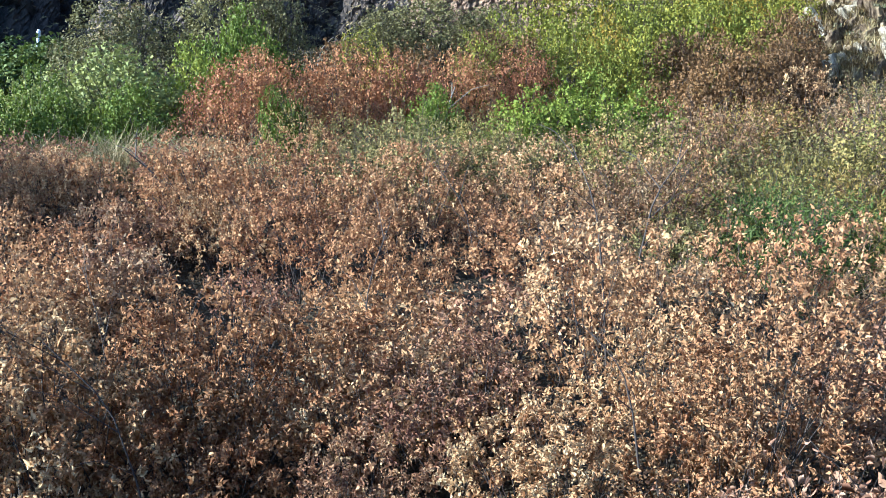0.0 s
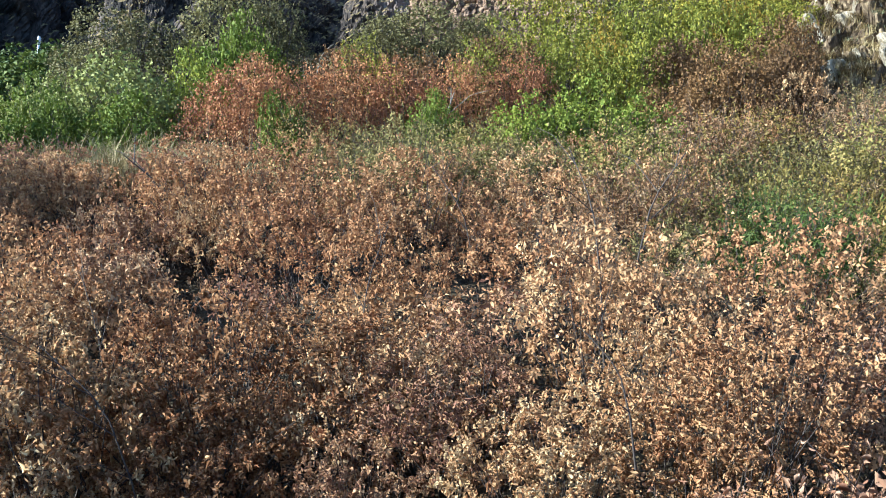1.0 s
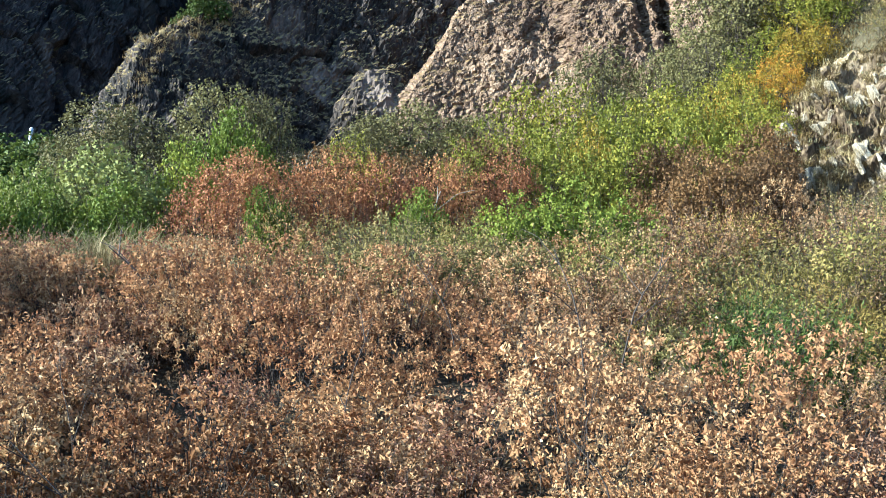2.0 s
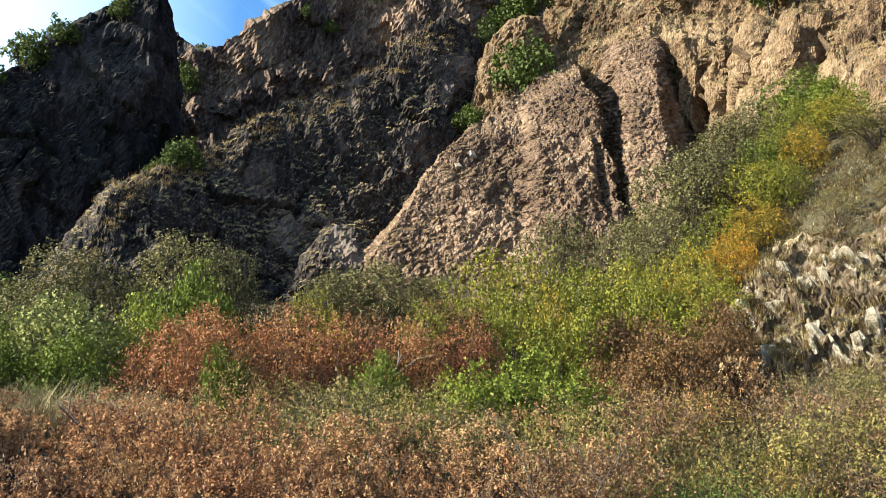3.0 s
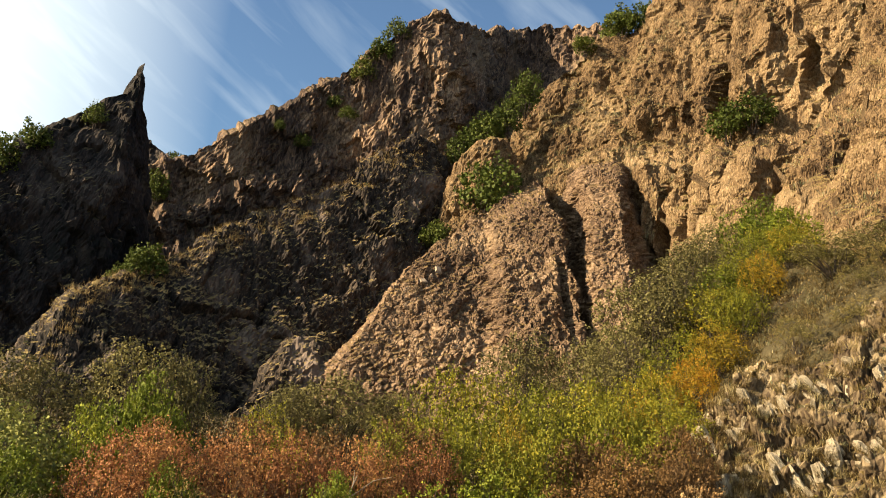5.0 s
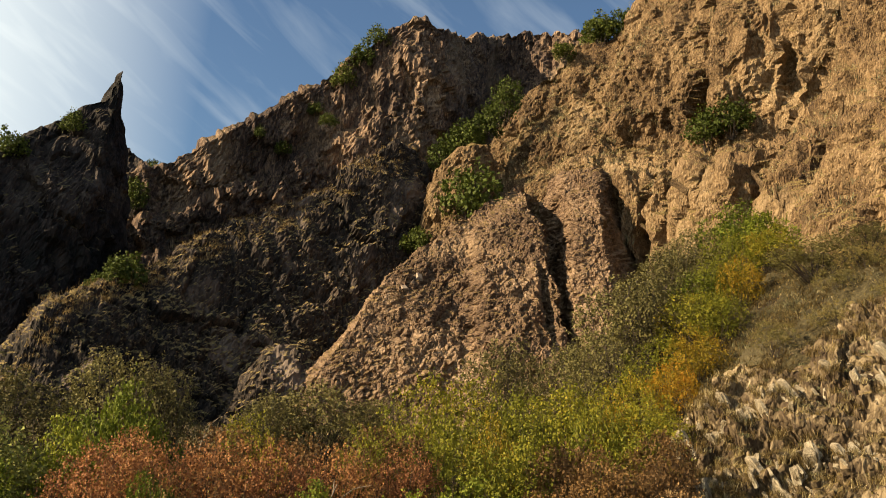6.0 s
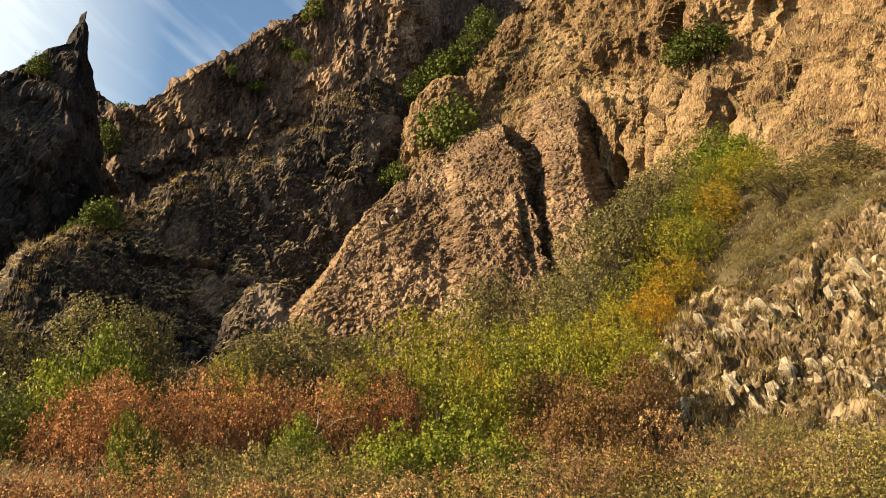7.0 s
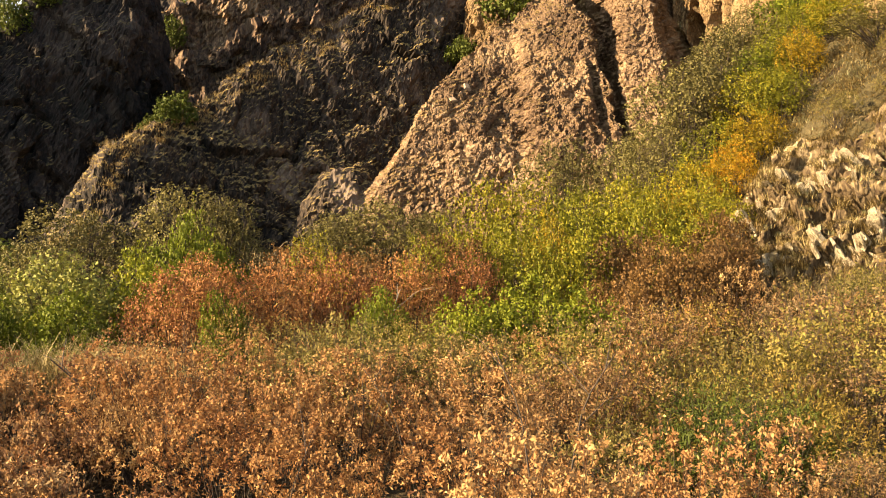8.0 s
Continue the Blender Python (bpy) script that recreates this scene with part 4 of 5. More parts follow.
BACK = (
    ("grey_shrub", "twiggy shrubs below the cliff", ((-5.6, 16.0, 2.2, 2.6), (-4.2, 17.0, 2.5, 2.4), (-3.2, 16.9, 2.4, 1.9), (-5.7, 14.4, 1.8, 1.9), (-0.3, 18.0, 1.9, 2.7), (-1.2, 17.5, 1.7, 1.8), (0.8, 18.2, 1.7, 1.8))),
    ("grey_shrub", "twiggy shrubs on the slope", ((6.1, 18.0, 2.6, 2.8), (7.7, 19.0, 2.0, 2.8), (3.9, 19.6, 2.7, 2.3), (4.9, 18.4, 2.3, 1.8), (8.8, 15.2, 0.8, 2.1), (9.7, 15.0, 0.8, 2.0), (6.6, 17.3, 2.2, 2.2), (7.2, 18.3, 2.2, 2.2), (8.2, 19.8, 1.9, 2.0), (5.4, 17.3, 2.2, 2.0))),
    ("pale_green_shrub", "pale green shrubs", ((-4.0, 11.0, 2.0, 1.9), (-4.8, 10.8, 1.7, 1.5), (-5.6, 12.2, 1.2, 1.4))),
    ("green_shrub", "green shrubs", ((-3.15, 11.3, 1.9, 1.1), (-2.75, 12.1, 2.35, 1.1), (-2.35, 12.3, 1.9, 0.9), (-3.5, 9.8, 1.45, 1.2), (-4.4, 9.6, 1.6, 1.0), (-5.0, 9.2, 1.35, 1.2), (-3.9, 10.1, 1.3, 1.0))),
    ("green_shrub", "green shrubs among the yellow ones", ((1.6, 9.9, 1.5, 1.4), (2.2, 9.6, 1.4, 1.2), (0.9, 9.7, 1.3, 1.1), (-1.75, 9.5, 1.4, 0.7), (-0.1, 10.3, 1.45, 0.8), (9.0, 19.0, 1.9, 1.7), (9.4, 18.2, 1.4, 1.5), (7.5, 17.4, 1.4, 1.6))),
    ("red_shrub", "red shrubs", ((-2.35, 9.9, 1.7, 1.4), (-1.95, 10.4, 1.72, 1.3), (-1.2, 11.1, 1.85, 1.5), (-0.6, 11.2, 1.85, 1.4), (0.3, 11.6, 1.85, 1.3), (1.0, 11.9, 1.8, 1.2))),
    ("yellow_shrub", "yellowing shrubs", ((7.2, 15.9, 1.4, 1.3), (5.1, 14.0, 1.5, 1.3), (4.1, 13.0, 2.2, 1.3), (1.6, 15.4, 2.5, 1.8), (2.2, 14.8, 2.6, 1.8), (2.9, 14.1, 2.6, 1.8), (3.6, 13.7, 2.5, 1.9), (-0.8, 11.9, 1.95, 0.9), (0.5, 12.2, 1.95, 1.0), (4.8, 12.9, 1.8, 1.5), (1.7, 12.9, 2.0, 1.5), (2.5, 12.1, 2.2, 1.5), (1.0, 13.5, 1.9, 1.3), (-1.5, 15.4, 1.6, 1.2), (4.1, 11.7, 1.6, 1.4), (6.0, 15.7, 1.5, 1.6), (6.9, 16.5, 1.6, 1.6), (7.7, 17.2, 1.6, 1.6), (8.5, 17.9, 1.5, 1.7), (9.0, 17.3, 1.1, 1.5), (5.2, 15.0, 1.7, 1.6), (4.6, 15.9, 1.9, 1.8), (3.6, 16.3, 2.0, 1.8))),
    ("orange_shrub", "orange shrubs", ((4.4, 13.3, 2.0, 1.0), (2.4, 13.0, 2.1, 1.0), (6.5, 15.3, 1.2, 1.3), (7.9, 16.5, 1.3, 1.0), (5.8, 14.5, 1.3, 1.1))),
    ("rust_shrub", "rusty shrubs", ((3.3, 11.9, 1.95, 1.5), (-1.3, 12.4, 1.95, 1.7), (-0.3, 12.6, 2.0, 1.7), (0.8, 12.8, 1.95, 1.6), (3.5, 10.7, 1.7, 1.3), (3.9, 10.9, 1.4, 1.2), (2.9, 10.9, 1.6, 1.3), (4.4, 11.5, 1.7, 1.2), (4.25, 10.9, 1.5, 1.1), (4.0, 10.3, 1.2, 1.0))),
    ("mossy_shrub", "mixed shrubs", ((-1.4, 9.3, 1.1, 1.3), (-0.3, 9.4, 1.15, 1.3), (0.3, 9.1, 1.05, 1.2), (-0.9, 9.6, 1.1, 1.2))),
    ("olive_shrub", "mixed shrubs", ((-0.8, 9.0, 1.0, 1.2), (0.8, 8.8, 1.0, 1.2))),
    ("brown_shrub", "withered shrubs by the bank", ((2.7, 9.6, 1.25, 1.1), (3.3, 9.4, 1.15, 1.2), (4.2, 10.1, 1.1, 1.1), (5.6, 9.7, 0.6, 0.9), (6.6, 8.6, 0.7, 1.0))),
    ("olive_shrub", "olive shrubs below the bank", ((4.9, 10.1, 0.8, 1.0), (5.2, 9.3, 0.9, 1.1), (6.2, 9.1, 0.8, 1.0), (7.2, 8.1, 0.8, 1.0), (6.0, 8.2, 0.9, 1.1), (5.5, 10.15, 0.55, 0.9), (6.1, 9.8, 0.5, 0.9), (5.05, 10.6, 0.5, 0.8), (9.0, 13.9, 0.6, 1.1), (8.3, 13.6, 0.5, 0.9))),
)
# added out of view on the left to cast shade across the low shrubs
for x, y, h in ((-4.9, 6.4, 1.9), (-5.9, 7.3, 1.9)):
    plant("green_shrub", x, y, h, 1.8, label="tall leafy green shrub added out of view to shade the low shrubs", group="tall shrubs beside the hollow")
for x, y, h in ((2.2, 5.5, 0.85), (2.7, 5.8, 0.85), (2.4, 6.3, 0.95), (3.1, 6.4, 0.95), (2.0, 6.4, 0.9), (3.4, 7.0, 1.0), (2.7, 7.1, 1.0), (3.0, 5.6, 0.8)):
    plant("slender_shrub" if x < 2.75 and y < 6.35 else "sage_shrub", x, y, h, 1.0, group="greener shrubs")
for x, y, h in ((-1.75, 3.6, 1.1), (-1.15, 3.85, 1.1), (-2.25, 3.5, 1.05), (-0.55, 4.0, 0.9)):
    plant("russet_shrub", x, y, h, 1.25, group="middle shrubs")
for x, y in ((-0.62, 1.72), (-0.28, 1.7), (-0.02, 1.85), (-0.45, 2.0), (-0.6, 2.5), (-0.85, 2.95), (-0.1, 4.2), (-0.3, 4.7), (0.25, 4.5), (0.1, 3.8)):
    plant("low_shrub", x, y, 0.6, 0.9, group="low shrubs between the taller ones")
for x, y, z in ((7.0, 13.35, 3.8), (7.8, 12.85, 4.15), (8.5, 12.35, 4.5)):
    plant("olive_shrub", x, y, 0.55, 1.0, z, label="small olive shrub on the brow of the bank", group="shrubs on the brow of the bank")
for x, y, h, w in ((-9.3, 18.6, 1.2, 1.8), (-8.2, 18.2, 1.3, 1.8), (-8.9, 17.4, 1.2, 1.9), (-7.6, 17.0, 1.5, 1.7), (-8.3, 16.2, 1.2, 1.8)):
    plant("cliff_shrub", x, y, h, w, label="dark green shrub in the shade below the cliff", group="dark shrubs below the cliff", sink=0.2)
for kind, group, places in BACK:
    for x, y, h, w in places:
        plant(kind, x, y, h, w, group=group)


# ---------------------------------------------------------------- dry grass and stones
def grass(name, places, tall, blades, mat, label, spread=0.10, seed=1, thin=0.006, lay=1.0):
    """Tufts of bent blades, one object for what nobody could count."""
    rng = np.random.default_rng(seed)
    n = len(places)
    root = np.repeat(np.asarray(places, float), blades, 0)
    root = root + np.c_[rng.normal(0, spread * 0.5, (n * blades, 2)), np.full(n * blades, -0.02)]
    a = rng.uniform(0, 2 * np.pi, n * blades)
    size = np.repeat(rng.uniform(0.6, 1.25, n), blades) * rng.uniform(0.6, 1.1, n * blades) * tall
    lean = np.stack([np.cos(a), np.sin(a), np.zeros(n * blades)], 1) * (size * rng.uniform(0.15, 1.1, n * blades) * lay)[:, None]
    side = np.stack([-np.sin(a), np.cos(a), np.zeros(n * blades)], 1) * thin
    mid = root + lean * 0.35 + np.c_[np.zeros((n * blades, 2)), size * 0.6 / lay ** 0.5]
    tip = root + lean + np.c_[np.zeros((n * blades, 2)), size * rng.uniform(0.75, 1.0, n * blades) / lay]
    v = np.stack([root - side, root + side, mid + side * 0.8, tip, mid - side * 0.8], 1).reshape(-1, 3)
    o = np.arange(n * blades)[:, None] * 5
    f = np.concatenate([o + np.array(k) for k in ((0, 1, 2), (0, 2, 4), (4, 2, 3))], 0)
    ob = new(name, mesh_from(name, v, f, mat))
    return tagged(ob, label, "grass", kind="stuff")


def on_ground(x0, x1, y0, y1, n, seed, keep=lambda x, y: True):
    rng = np.random.default_rng(seed)
    x, y = rng.uniform(x0, x1, n), rng.uniform(y0, y1, n)
    m = np.array([keep(a, b) for a, b in zip(x, y)])
    x, y = x[m], y[m]
    return np.stack([x, y, ground_height(x, y)], 1)


def on_rock(name, n, seed, flat=0.55, rows=(0.1, 1.0)):
    """Places on a rock where it lies flat enough for grass to hold."""
    rng = np.random.default_rng(seed)
    g = SURFACE[name]
    a, b = g[:-1, 1:] - g[:-1, :-1], g[1:, :-1] - g[:-1, :-1]
    k = np.cross(a, b)
    k /= np.linalg.norm(k, axis=2, keepdims=True) + 1e-9
    ok = np.abs(k[..., 2]) > flat
    ok[: int(len(g) * rows[0])] = False
    ok[int(len(g) * rows[1]):] = False
    i, j = np.nonzero(ok)
    pick = rng.integers(0, len(i), n)
    return g[i[pick], j[pick]]


def slope_part(x, y):
    """The slope beside and above the stony bank, in drifts."""
    return x > 4.4 + 0.12 * (y - 10) and not (4.6 < x < 8.6 and 10.2 < y < 13.2) and noise.noise((x * 0.9, y * 0.9, 0.4)) > -0.6


tx, ty = np.meshgrid(np.arange(4.6, 13.0, 0.16), np.arange(10.8, 20.5, 0.16))
tp = np.stack([tx.ravel(), ty.ravel(), ground_height(tx.ravel(), ty.ravel())], 1)
edge = np.minimum(np.minimum(tp[:, 0] - 4.6, 12.9 - tp[:, 0]), np.minimum(tp[:, 1] - 10.8, 20.3 - tp[:, 1]))
tp[:, 2] += np.where(edge < 0.5, -0.2 + 0.5 * edge, 0.05) + 0.11 * fbm(tp * 3.1, 4, 77)
tagged(new("turf", mesh_from("turf", tp, grid_faces(*tx.shape), TURF)), "dry tan turf covering the slope above the bank", "grass", kind="stuff")
grass("dry_grass", on_ground(-4.8, -1.6, 7.9, 9.0, 420, 3), 0.62, 22, STRAW, "strip of tall pale dry grass among the shrubs", 0.14, 5, 0.003, 1.05)
grass("dry_grass", on_ground(4.2, 11.5, 8.0, 20, 2000, 4, slope_part), 0.16, 16, HAY, "tufts of dry grass on the slope", 0.18, 6, 0.004, 2.0)
grass("dry_grass", on_ground(4.2, 11.5, 8.0, 20, 2300, 54, slope_part), 0.2, 14, STRAW, "pale tufts of dry grass on the slope", 0.18, 56, 0.004, 2.0)
grass("dry_grass", on_ground(4.6, 11.5, 10.5, 19, 5500, 64, slope_part), 0.13, 7, HAY, "short dry grass covering the slope", 0.2, 66, 0.008, 2.2)
grass("green_weeds", on_ground(4.2, 11, 8.5, 20, 1300, 5, slope_part), 0.17, 20, WEED, "grey-green weeds between the dry grass on the slope", 0.24, 7, 0.004, 1.7)
grass("dry_grass", on_ground(4.6, 7.6, 8.4, 10.7, 260, 41), 0.26, 20, HAY, "dry grass at the foot of the stony bank", 0.16, 42, 0.004, 1.4)
grass("dry_grass", on_ground(-9, 5, 11.5, 23, 1100, 8), 0.45, 10, STRAW, "dry grass below the cliffs", 0.14, 9, 0.005)
grass("dry_grass", on_rock("stony_bank", 950, 10, 0.3), 0.2, 34, HAY, "tufts of dry grass growing from the stony bank", 0.10, 11, 0.003, 1.5)
grass("dry_grass", on_rock("stony_bank", 260, 97, 0.3), 0.22, 30, STRAW, "pale tufts of dry grass growing from the stony bank", 0.09, 98, 0.003, 1.3)
grass("green_weeds", on_rock("stony_bank", 220, 17, 0.4), 0.10, 22, WEED, "low weeds in the joints of the stony bank", 0.10, 18, 0.004, 1.5)
grass("dry_grass", on_rock("dark_ridge", 900, 12, 0.55, (0.67, 0.80)), 0.2, 12, RUDDY, "dry grass along the crest of the dark ridge", 0.16, 13, 0.004)
grass("dry_grass", on_rock("upper_cliff", 1300, 14, 0.68), 0.22, 12, STRAW, "dry grass on the ledges of the tan cliff", 0.2, 15, 0.004)

grass("green_weeds", on_rock("upper_cliff", 700, 24, 0.45), 0.2, 16, WEED, "green weeds in the cracks of the tan cliff", 0.3, 25, 0.008, 1.5)


def stone_mesh(seed):
    """A slab with broken faces and worn corners."""
    rng = np.random.default_rng(seed)
    bm = bmesh.new()
    bmesh.ops.create_cube(bm, size=1.0)
    bmesh.ops.bevel(bm, geom=bm.edges[:], offset=0.13, segments=1, affect="EDGES")
    for v in bm.verts:
        v.co += Vector(rng.normal(0, 0.055, 3))
        v.co.x *= 1 - 0.35 * (v.co.z + 0.5) * rng.uniform(0.6, 1)
    me = bpy.data.meshes.new("stone")
    bm.to_mesh(me)
    bm.free()
    me.materials.append(STONE)
    return me


stones = [stone_mesh(70 + i) for i in range(9)]
bank = bpy.data.objects["stony_bank"]
stone_rng = np.random.default_rng(21)
surface = SURFACE["stony_bank"]
tall_rows, wide_cols = surface.shape[0] - 14, surface.shape[1]
for i in range(560):
    a, b = int(stone_rng.triangular(0.1, 0.45, 0.95) * tall_rows), int(stone_rng.uniform(0.03, 0.97) * wide_cols)
    if math.sin(a * 0.16 + 0.7 * math.sin(b * 0.11)) + stone_rng.normal(0, 0.35) < 0.15:
        continue
    x, y, z = surface[a, b]
    size = stone_rng.uniform(0.06, 0.15) * (1.6 if stone_rng.uniform() < 0.15 else 1)
    stone = new("stone", stones[i % 9])
    stone.matrix_basis = Matrix.Translation((x, y, z)) @ Euler((stone_rng.normal(-0.4, 0.25), stone_rng.normal(-0.45, 0.25), stone_rng.normal(0.3, 0.6))).to_matrix().to_4x4() @ Matrix.Diagonal((size * stone_rng.uniform(0.3, 0.6), size * stone_rng.uniform(0.5, 0.9), size * stone_rng.uniform(1.1, 2.2), 1))
    stone.parent = bank


# ---------------------------------------------------------------- shrubs that hold on the rocks
CLIFF = (
    ("shrubs in the gully", ((4.3, 31.6, 10.6, 2.4, 2.5), (2.4, 32.6, 9.2, 1.5, 1.3))),
    ("shrubs up the gully", ((3.6, 35.4, 13.7, 1.8, 1.6), (4.4, 35.0, 14.4, 1.9, 1.9), (5.2, 34.8, 15.3, 1.7, 1.4), (5.9, 34.6, 16.2, 2.0, 1.5))),
    ("shrubs on the tan cliff", ((12.2, 28.2, 13.5, 1.5, 1.7), (12.8, 27.5, 13.8, 1.4, 1.6))),
    ("shrubs on the skyline", ((-2.3, 38.2, 16.6, 1.0, 1.0), (-1.2, 38.2, 18.2, 1.4, 1.2), (-0.4, 38.4, 19.3, 1.6, 1.3), (0.2, 38.4, 20.6, 1.2, 1.2), (10.2, 35.2, 20.4, 1.6, 2.0), (11.0, 34.6, 21.0, 1.2, 1.5), (8.4, 34.9, 19.5, 0.9, 1.2), (10.0, 34.6, 20.3, 1.5, 1.6), (-4.6, 37.0, 15.0, 0.6, 0.6))),
    ("shrubs on the pointed ridge", ((-12.0, 30.2, 10.6, 1.4, 1.4), (-12.8, 29.3, 9.6, 1.6, 1.5), (-13.8, 28.6, 8.6, 1.4, 1.7), (-10.4, 31.0, 12.2, 1.0, 1.0), (-9.0, 35.2, 10.6, 1.5, 1.2), (-9.5, 39.4, 13.3, 1.0, 1.0))),
    ("shrubs behind the dark ridge", ((-7.25, 28.6, 6.3, 1.5, 1.5), (-7.75, 28.3, 5.9, 1.1, 1.2), (-0.6, 33.6, 11.4, 0.8, 1.1), (-3.5, 37.2, 14.4, 0.7, 0.8), (-1.6, 36.6, 15.8, 0.6, 0.9))),
)
for group, places in CLIFF:
    for x, y, z, h, w in places:
        plant("cliff_shrub", x, y, h, w, z, group=group, sink=0.5)


# ---------------------------------------------------------------- single things
def stick(name, points, r0, r1, mat, parent=None, sides=6):
    """A round tapered stick through points."""
    line = along(points, np.linspace(0, 1, 9))[None]
    v, f = tubes(line, np.array([r0]), np.array([r1]), sides)
    ob = new(name, mesh_from(name, v, f, mat, True))
    ob.parent = parent
    return ob


def dead_branch(x, y, z, tall, way, r, mat, label, forks=3, seed=1):
    """A bare stem that bends over, with side twigs."""
    rng = np.random.default_rng(seed)
    ob = new("dead_branch")
    ob.location = (x, y, z)
    dx, dy = math.cos(way), math.sin(way)
    main = [(0, 0, 0), (0.06 * dx * tall, 0.06 * dy * tall, 0.4 * tall), (0.16 * dx * tall, 0.16 * dy * tall, 0.75 * tall), (0.42 * dx * tall, 0.42 * dy * tall, tall)]
    stick("stem", main, r, r * 0.4, mat, ob)
    for k in range(forks):
        s = 0.4 + 0.5 * k / max(1, forks - 1)
        p0 = along(main, np.array([s]))[0]
        a = way + rng.uniform(-1.6, 1.6)
        le = tall * rng.uniform(0.2, 0.4)
        p1 = p0 + np.array([math.cos(a) * 0.6, math.sin(a) * 0.6, 0.5]) * le
        p2 = p0 + np.array([math.cos(a), math.sin(a), 0.6]) * le
        stick("twig", [tuple(p0), tuple(p1), tuple(p2)], r * 0.5, r * 0.2, mat, ob, 5)
    return tagged(ob, label, "branch", "dead branches")


dead_branch(0.80, 4.05, 0.15, 1.05, 1.9, 0.006, BARK, "thin dark dead stem bending above the shrubs", 3, 4)
dead_branch(0.62, 2.55, 0.35, 0.42, 2.6, 0.004, BARK, "brown dead stem among the tan leaves", 2, 5)
dead_branch(1.0, 4.5, 0.2, 0.95, 0.6, 0.007, BARK, "thin dark dead stem between the shrubs", 4, 6)
dead_branch(-2.1, 6.9, 0.0, 0.95, 3.4, 0.011, BARK, "dark dead branch beside the dry grass", 4, 7)
dead_branch(-1.75, 4.35, -0.5, 1.0, 2.2, 0.004, BARK, "thin bare stem at the edge of the hollow", 4, 8)
dead_branch(-1.2, 3.3, -0.5, 1.0, 3.0, 0.005, BARK, "dark dead stem in the brown shrubs", 4, 9)
dead_branch(-0.45, 4.3, -0.3, 1.05, 1.2, 0.005, BARK, "dark dead stem in the brown shrubs", 4, 10)
dead_branch(0.25, 5.2, 0.0, 1.0, 2.4, 0.005, BARK, "dark dead stem above the olive shrubs", 4, 11)
dead_branch(-2.8, 19.6, ground_at(-2.8, 19.6), 0.8, 0.5, 0.02, TWIG, "pale dead snag below the cliff", 2, 12)
dead_branch(-0.05, 10.3, ground_at(-0.05, 10.3), 1.3, 1.2, 0.014, TWIG, "pale forked sapling trunk among red shrubs", 4, 13)

post = new("marker_post")
post.location = (-9.0, 19.7, ground_at(-9.0, 19.7))
post.rotation_euler = (0, radians(6), 0)
stick("shaft", [(0, 0, -0.3), (0, 0, 0.5), (0, 0, 1.05)], 0.04, 0.04, PAINT, post, 10)
stick("cap", [(0, 0, 1.04), (0, 0, 1.07), (0, 0, 1.09)], 0.046, 0.02, PAINT, post, 10)
tagged(post, "weathered white marker post standing among twiggy shrubs", "post")


def mullein(x, y, tall, seed):
    """A dried flower spike with a rosette of leaves."""
    rng = np.random.default_rng(seed)
    ob = new("mullein")
    ob.location = (x, y, ground_at(x, y) - 0.03)
    stick("stalk", [(0, 0, 0), (0.01, 0, tall * 0.5), (0.03, 0.01, tall)], 0.014, 0.008, WEED, ob)
    n = 160
    h = rng.uniform(0.12, 1.0, n) * tall
    a = rng.uniform(0, 6.28, n)
    way = np.stack([np.cos(a), np.sin(a), rng.uniform(0.2, 0.9, n)], 1)
    size = 0.03 + 0.13 * (1 - h / tall) ** 2
    v, f = leaf_blades(rng, np.stack([np.zeros(n), np.zeros(n), h], 1), way, np.tile([0, 0, 1.0], (n, 1)) + rng.normal(0, 0.2, (n, 3)), size, size * 0.3, np.full(n, 0.3), np.full(n, 0.2), True)
    leaves = new("leafage", mesh_from("leafage", v, f, WEED))
    leaves.parent = ob
    return tagged(ob, "grey-green dried mullein spike standing by the stony bank", "weed", "mullein spikes")


mullein(4.55, 11.0, 0.85, 1)
mullein(5.2, 9.8, 0.45, 2)
mullein(6.2, 9.2, 0.5, 3)


# ---------------------------------------------------------------- loose slabs on the rock walls
def slabs(rock, mat, n, low, high, seed, stand):
    """Broken slabs that stand out of a rock wall, as parts of it."""
    rng = np.random.default_rng(seed)
    g = SURFACE[rock]
    shapes = []
    for i in range(6):
        me = stones[i].copy()
        me.name = "rock_slab"
        me.materials.clear()
        me.materials.append(mat)
        shapes.append(me)
    rows_n = int(g.shape[0] * (0.7 if rock == "dark_ridge" else 0.84))
    for i in range(n):
        a, b = int(rng.uniform(stand[0], stand[1]) * rows_n), int(rng.uniform(0.05, 0.93) * g.shape[1])
        x, y, z = g[a, b]
        out = np.cross(g[a, min(b + 2, g.shape[1] - 1)] - g[a, b - 2], g[min(a + 2, len(g) - 1), b] - g[a - 2, b])
        out = out / (np.linalg.norm(out) + 1e-9)
        out = out if out[1] < 0 else -out
        size = rng.uniform(low, high)
        o = new("rock_slab", shapes[i % 6])
        x, y, z = np.array([x, y, z]) - out * size * 0.18
        o.matrix_basis = Matrix.Translation((x, y, z)) @ Euler((rng.normal(-0.35, 0.25), rng.normal(-0.2, 0.3), rng.uniform(-0.8, 0.8))).to_matrix().to_4x4() @ Matrix.Diagonal((size * rng.uniform(0.35, 0.7), size * rng.uniform(0.3, 0.6), size * rng.uniform(1.2, 2.4), 1))
        o.parent = bpy.data.objects[rock]


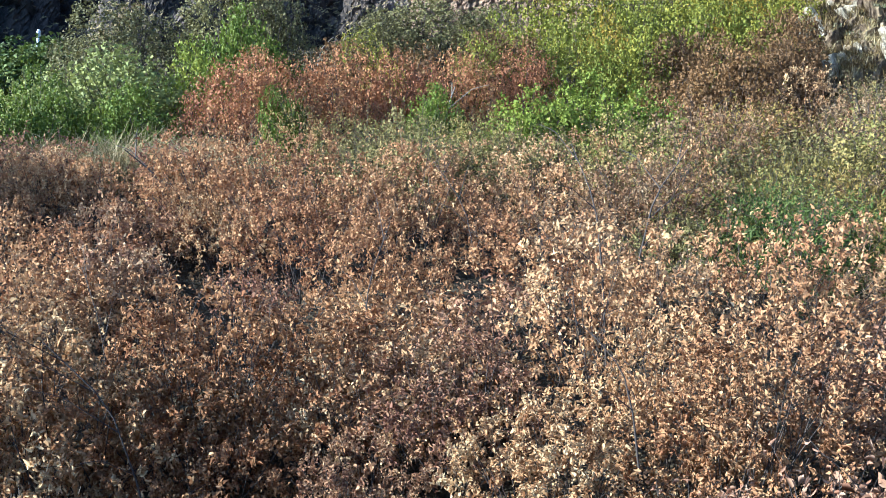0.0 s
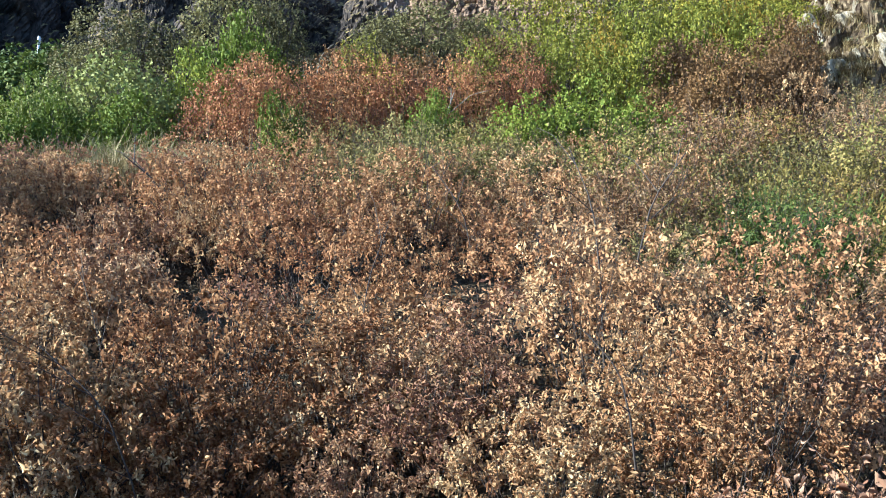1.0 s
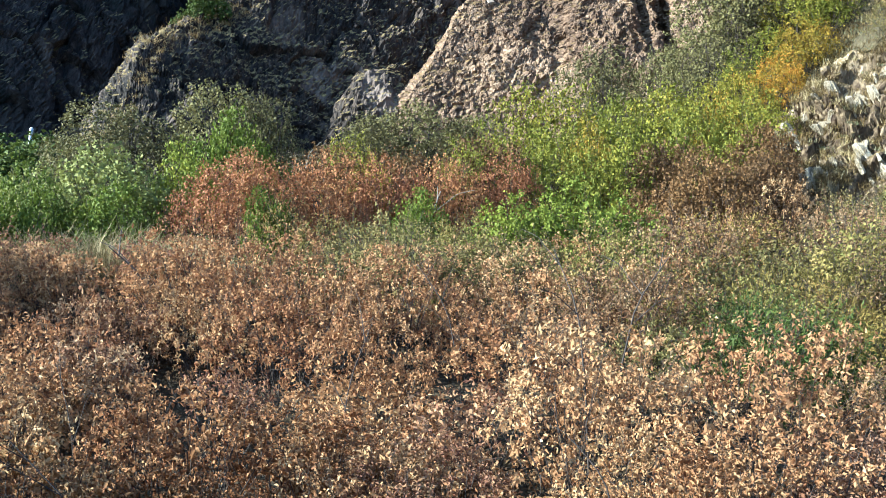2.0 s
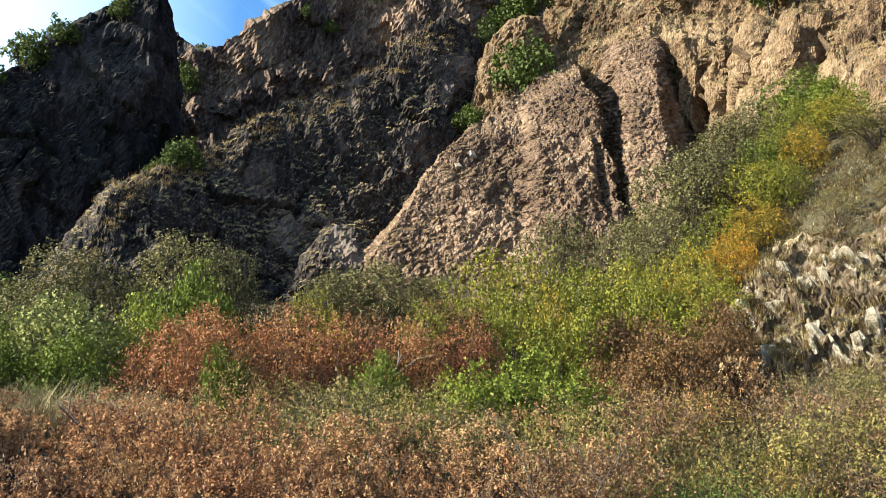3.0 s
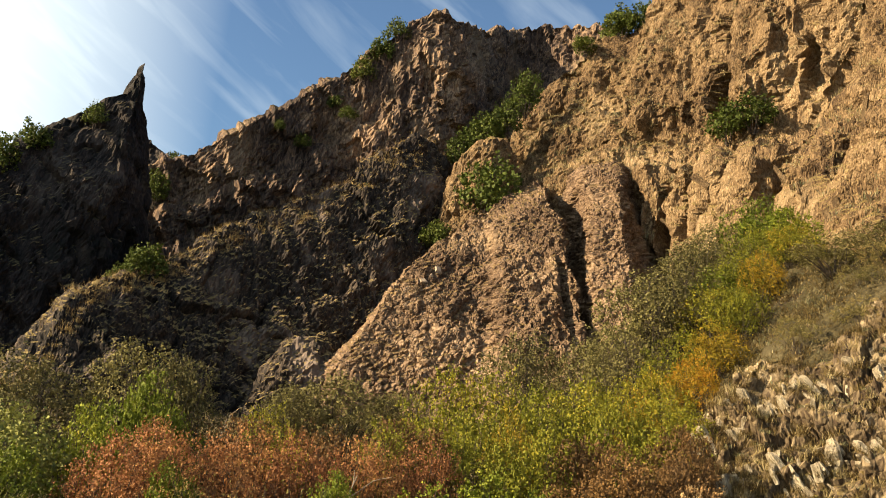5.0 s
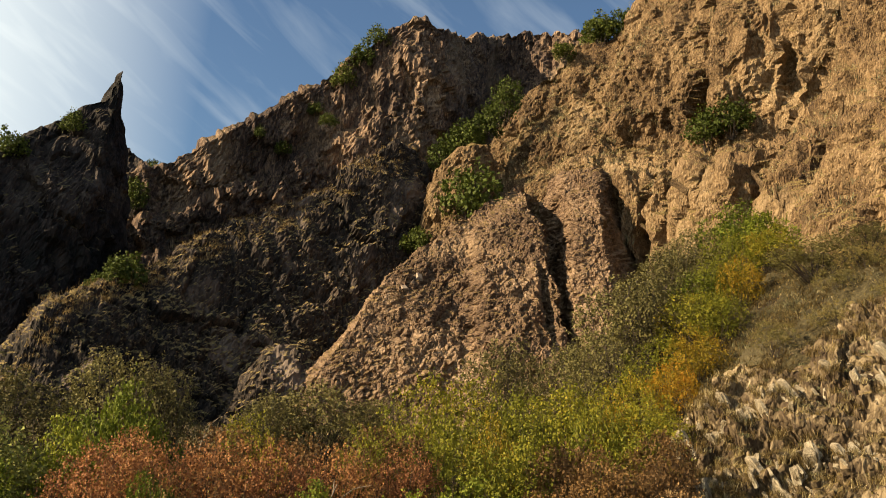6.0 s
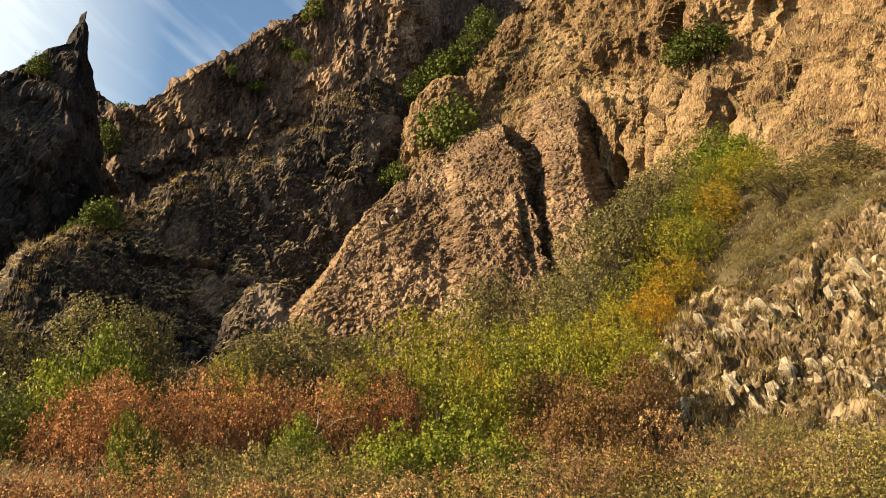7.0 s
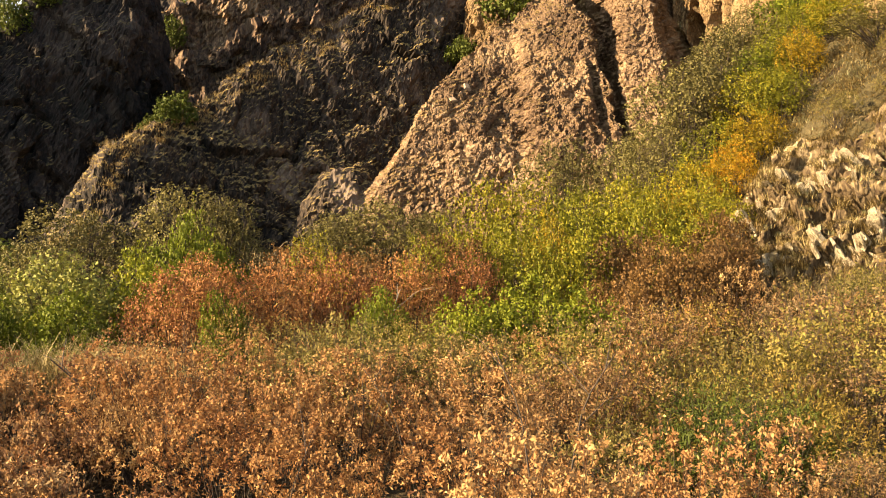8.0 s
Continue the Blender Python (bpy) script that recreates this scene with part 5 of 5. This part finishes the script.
slabs("rock_dome", DOME_ROCK, 150, 0.07, 0.19, 81, (0.2, 0.98))
slabs("dark_ridge", SHADED_RIDGE_ROCK, 40, 0.08, 0.2, 82, (0.25, 1.0))
slabs("upper_cliff", TAN_ROCK, 170, 0.12, 0.36, 83, (0.05, 0.95))
slabs("back_cliff", BROWN_ROCK, 110, 0.14, 0.4, 84, (0.45, 1.0))
slabs("rock_outcrop", SHADED_RIDGE_ROCK, 40, 0.08, 0.2, 86, (0.2, 0.95))
slabs("spire_rock", SHADED_DARK_ROCK, 40, 0.10, 0.3, 85, (0.4, 1.0))

# fresh pale breaks on the dome
break_shape = stones[6].copy()
break_shape.name = "pale_break"
break_shape.materials.clear()
break_shape.materials.append(FRESH)
for i, (x, y, z, wide, tall) in enumerate(((1.75, 26.92, 6.66, 0.26, 0.2), (2.19, 27.37, 7.19, 0.24, 0.3), (2.0, 27.2, 6.95, 0.12, 0.12))):
    near = SURFACE["rock_dome"].reshape(-1, 3)
    x, y, z = near[((near - np.array([x, y, z])) ** 2).sum(1).argmin()]
    o = new("pale_break", break_shape)
    o.matrix_basis = Matrix.Translation((x, y + 0.06, z - 0.03)) @ Euler((-0.75, -0.3 + 0.4 * i, 0.3)).to_matrix().to_4x4() @ Matrix.Diagonal((wide, 0.22, tall, 1))
    o.parent = bpy.data.objects["rock_dome"]

# fallen leaves under the near shrubs
litter = on_ground(-3.5, 3.5, 1.0, 6.0, 9000, 31, lambda x, y: in_view(x, y, 1.2))
litter_rng = np.random.default_rng(32)
count = len(litter)
flat = np.c_[litter_rng.normal(0, 1, (count, 2)), litter_rng.normal(0, 0.25, count)]
lv, lf = leaf_blades(litter_rng, litter + np.array([0, 0, 0.012]), flat, np.tile([0, 0, 1.0], (count, 1)) + litter_rng.normal(0, 0.3, (count, 3)), litter_rng.uniform(0.02, 0.04, count), litter_rng.uniform(0.005, 0.010, count), litter_rng.uniform(0, 0.8, count), litter_rng.uniform(-0.2, 0.4, count), False)
tagged(new("leaf_litter", mesh_from("leaf_litter", lv, lf, MAROON)), "fallen brown leaves on the soil under the shrubs", "leaf litter", kind="stuff")
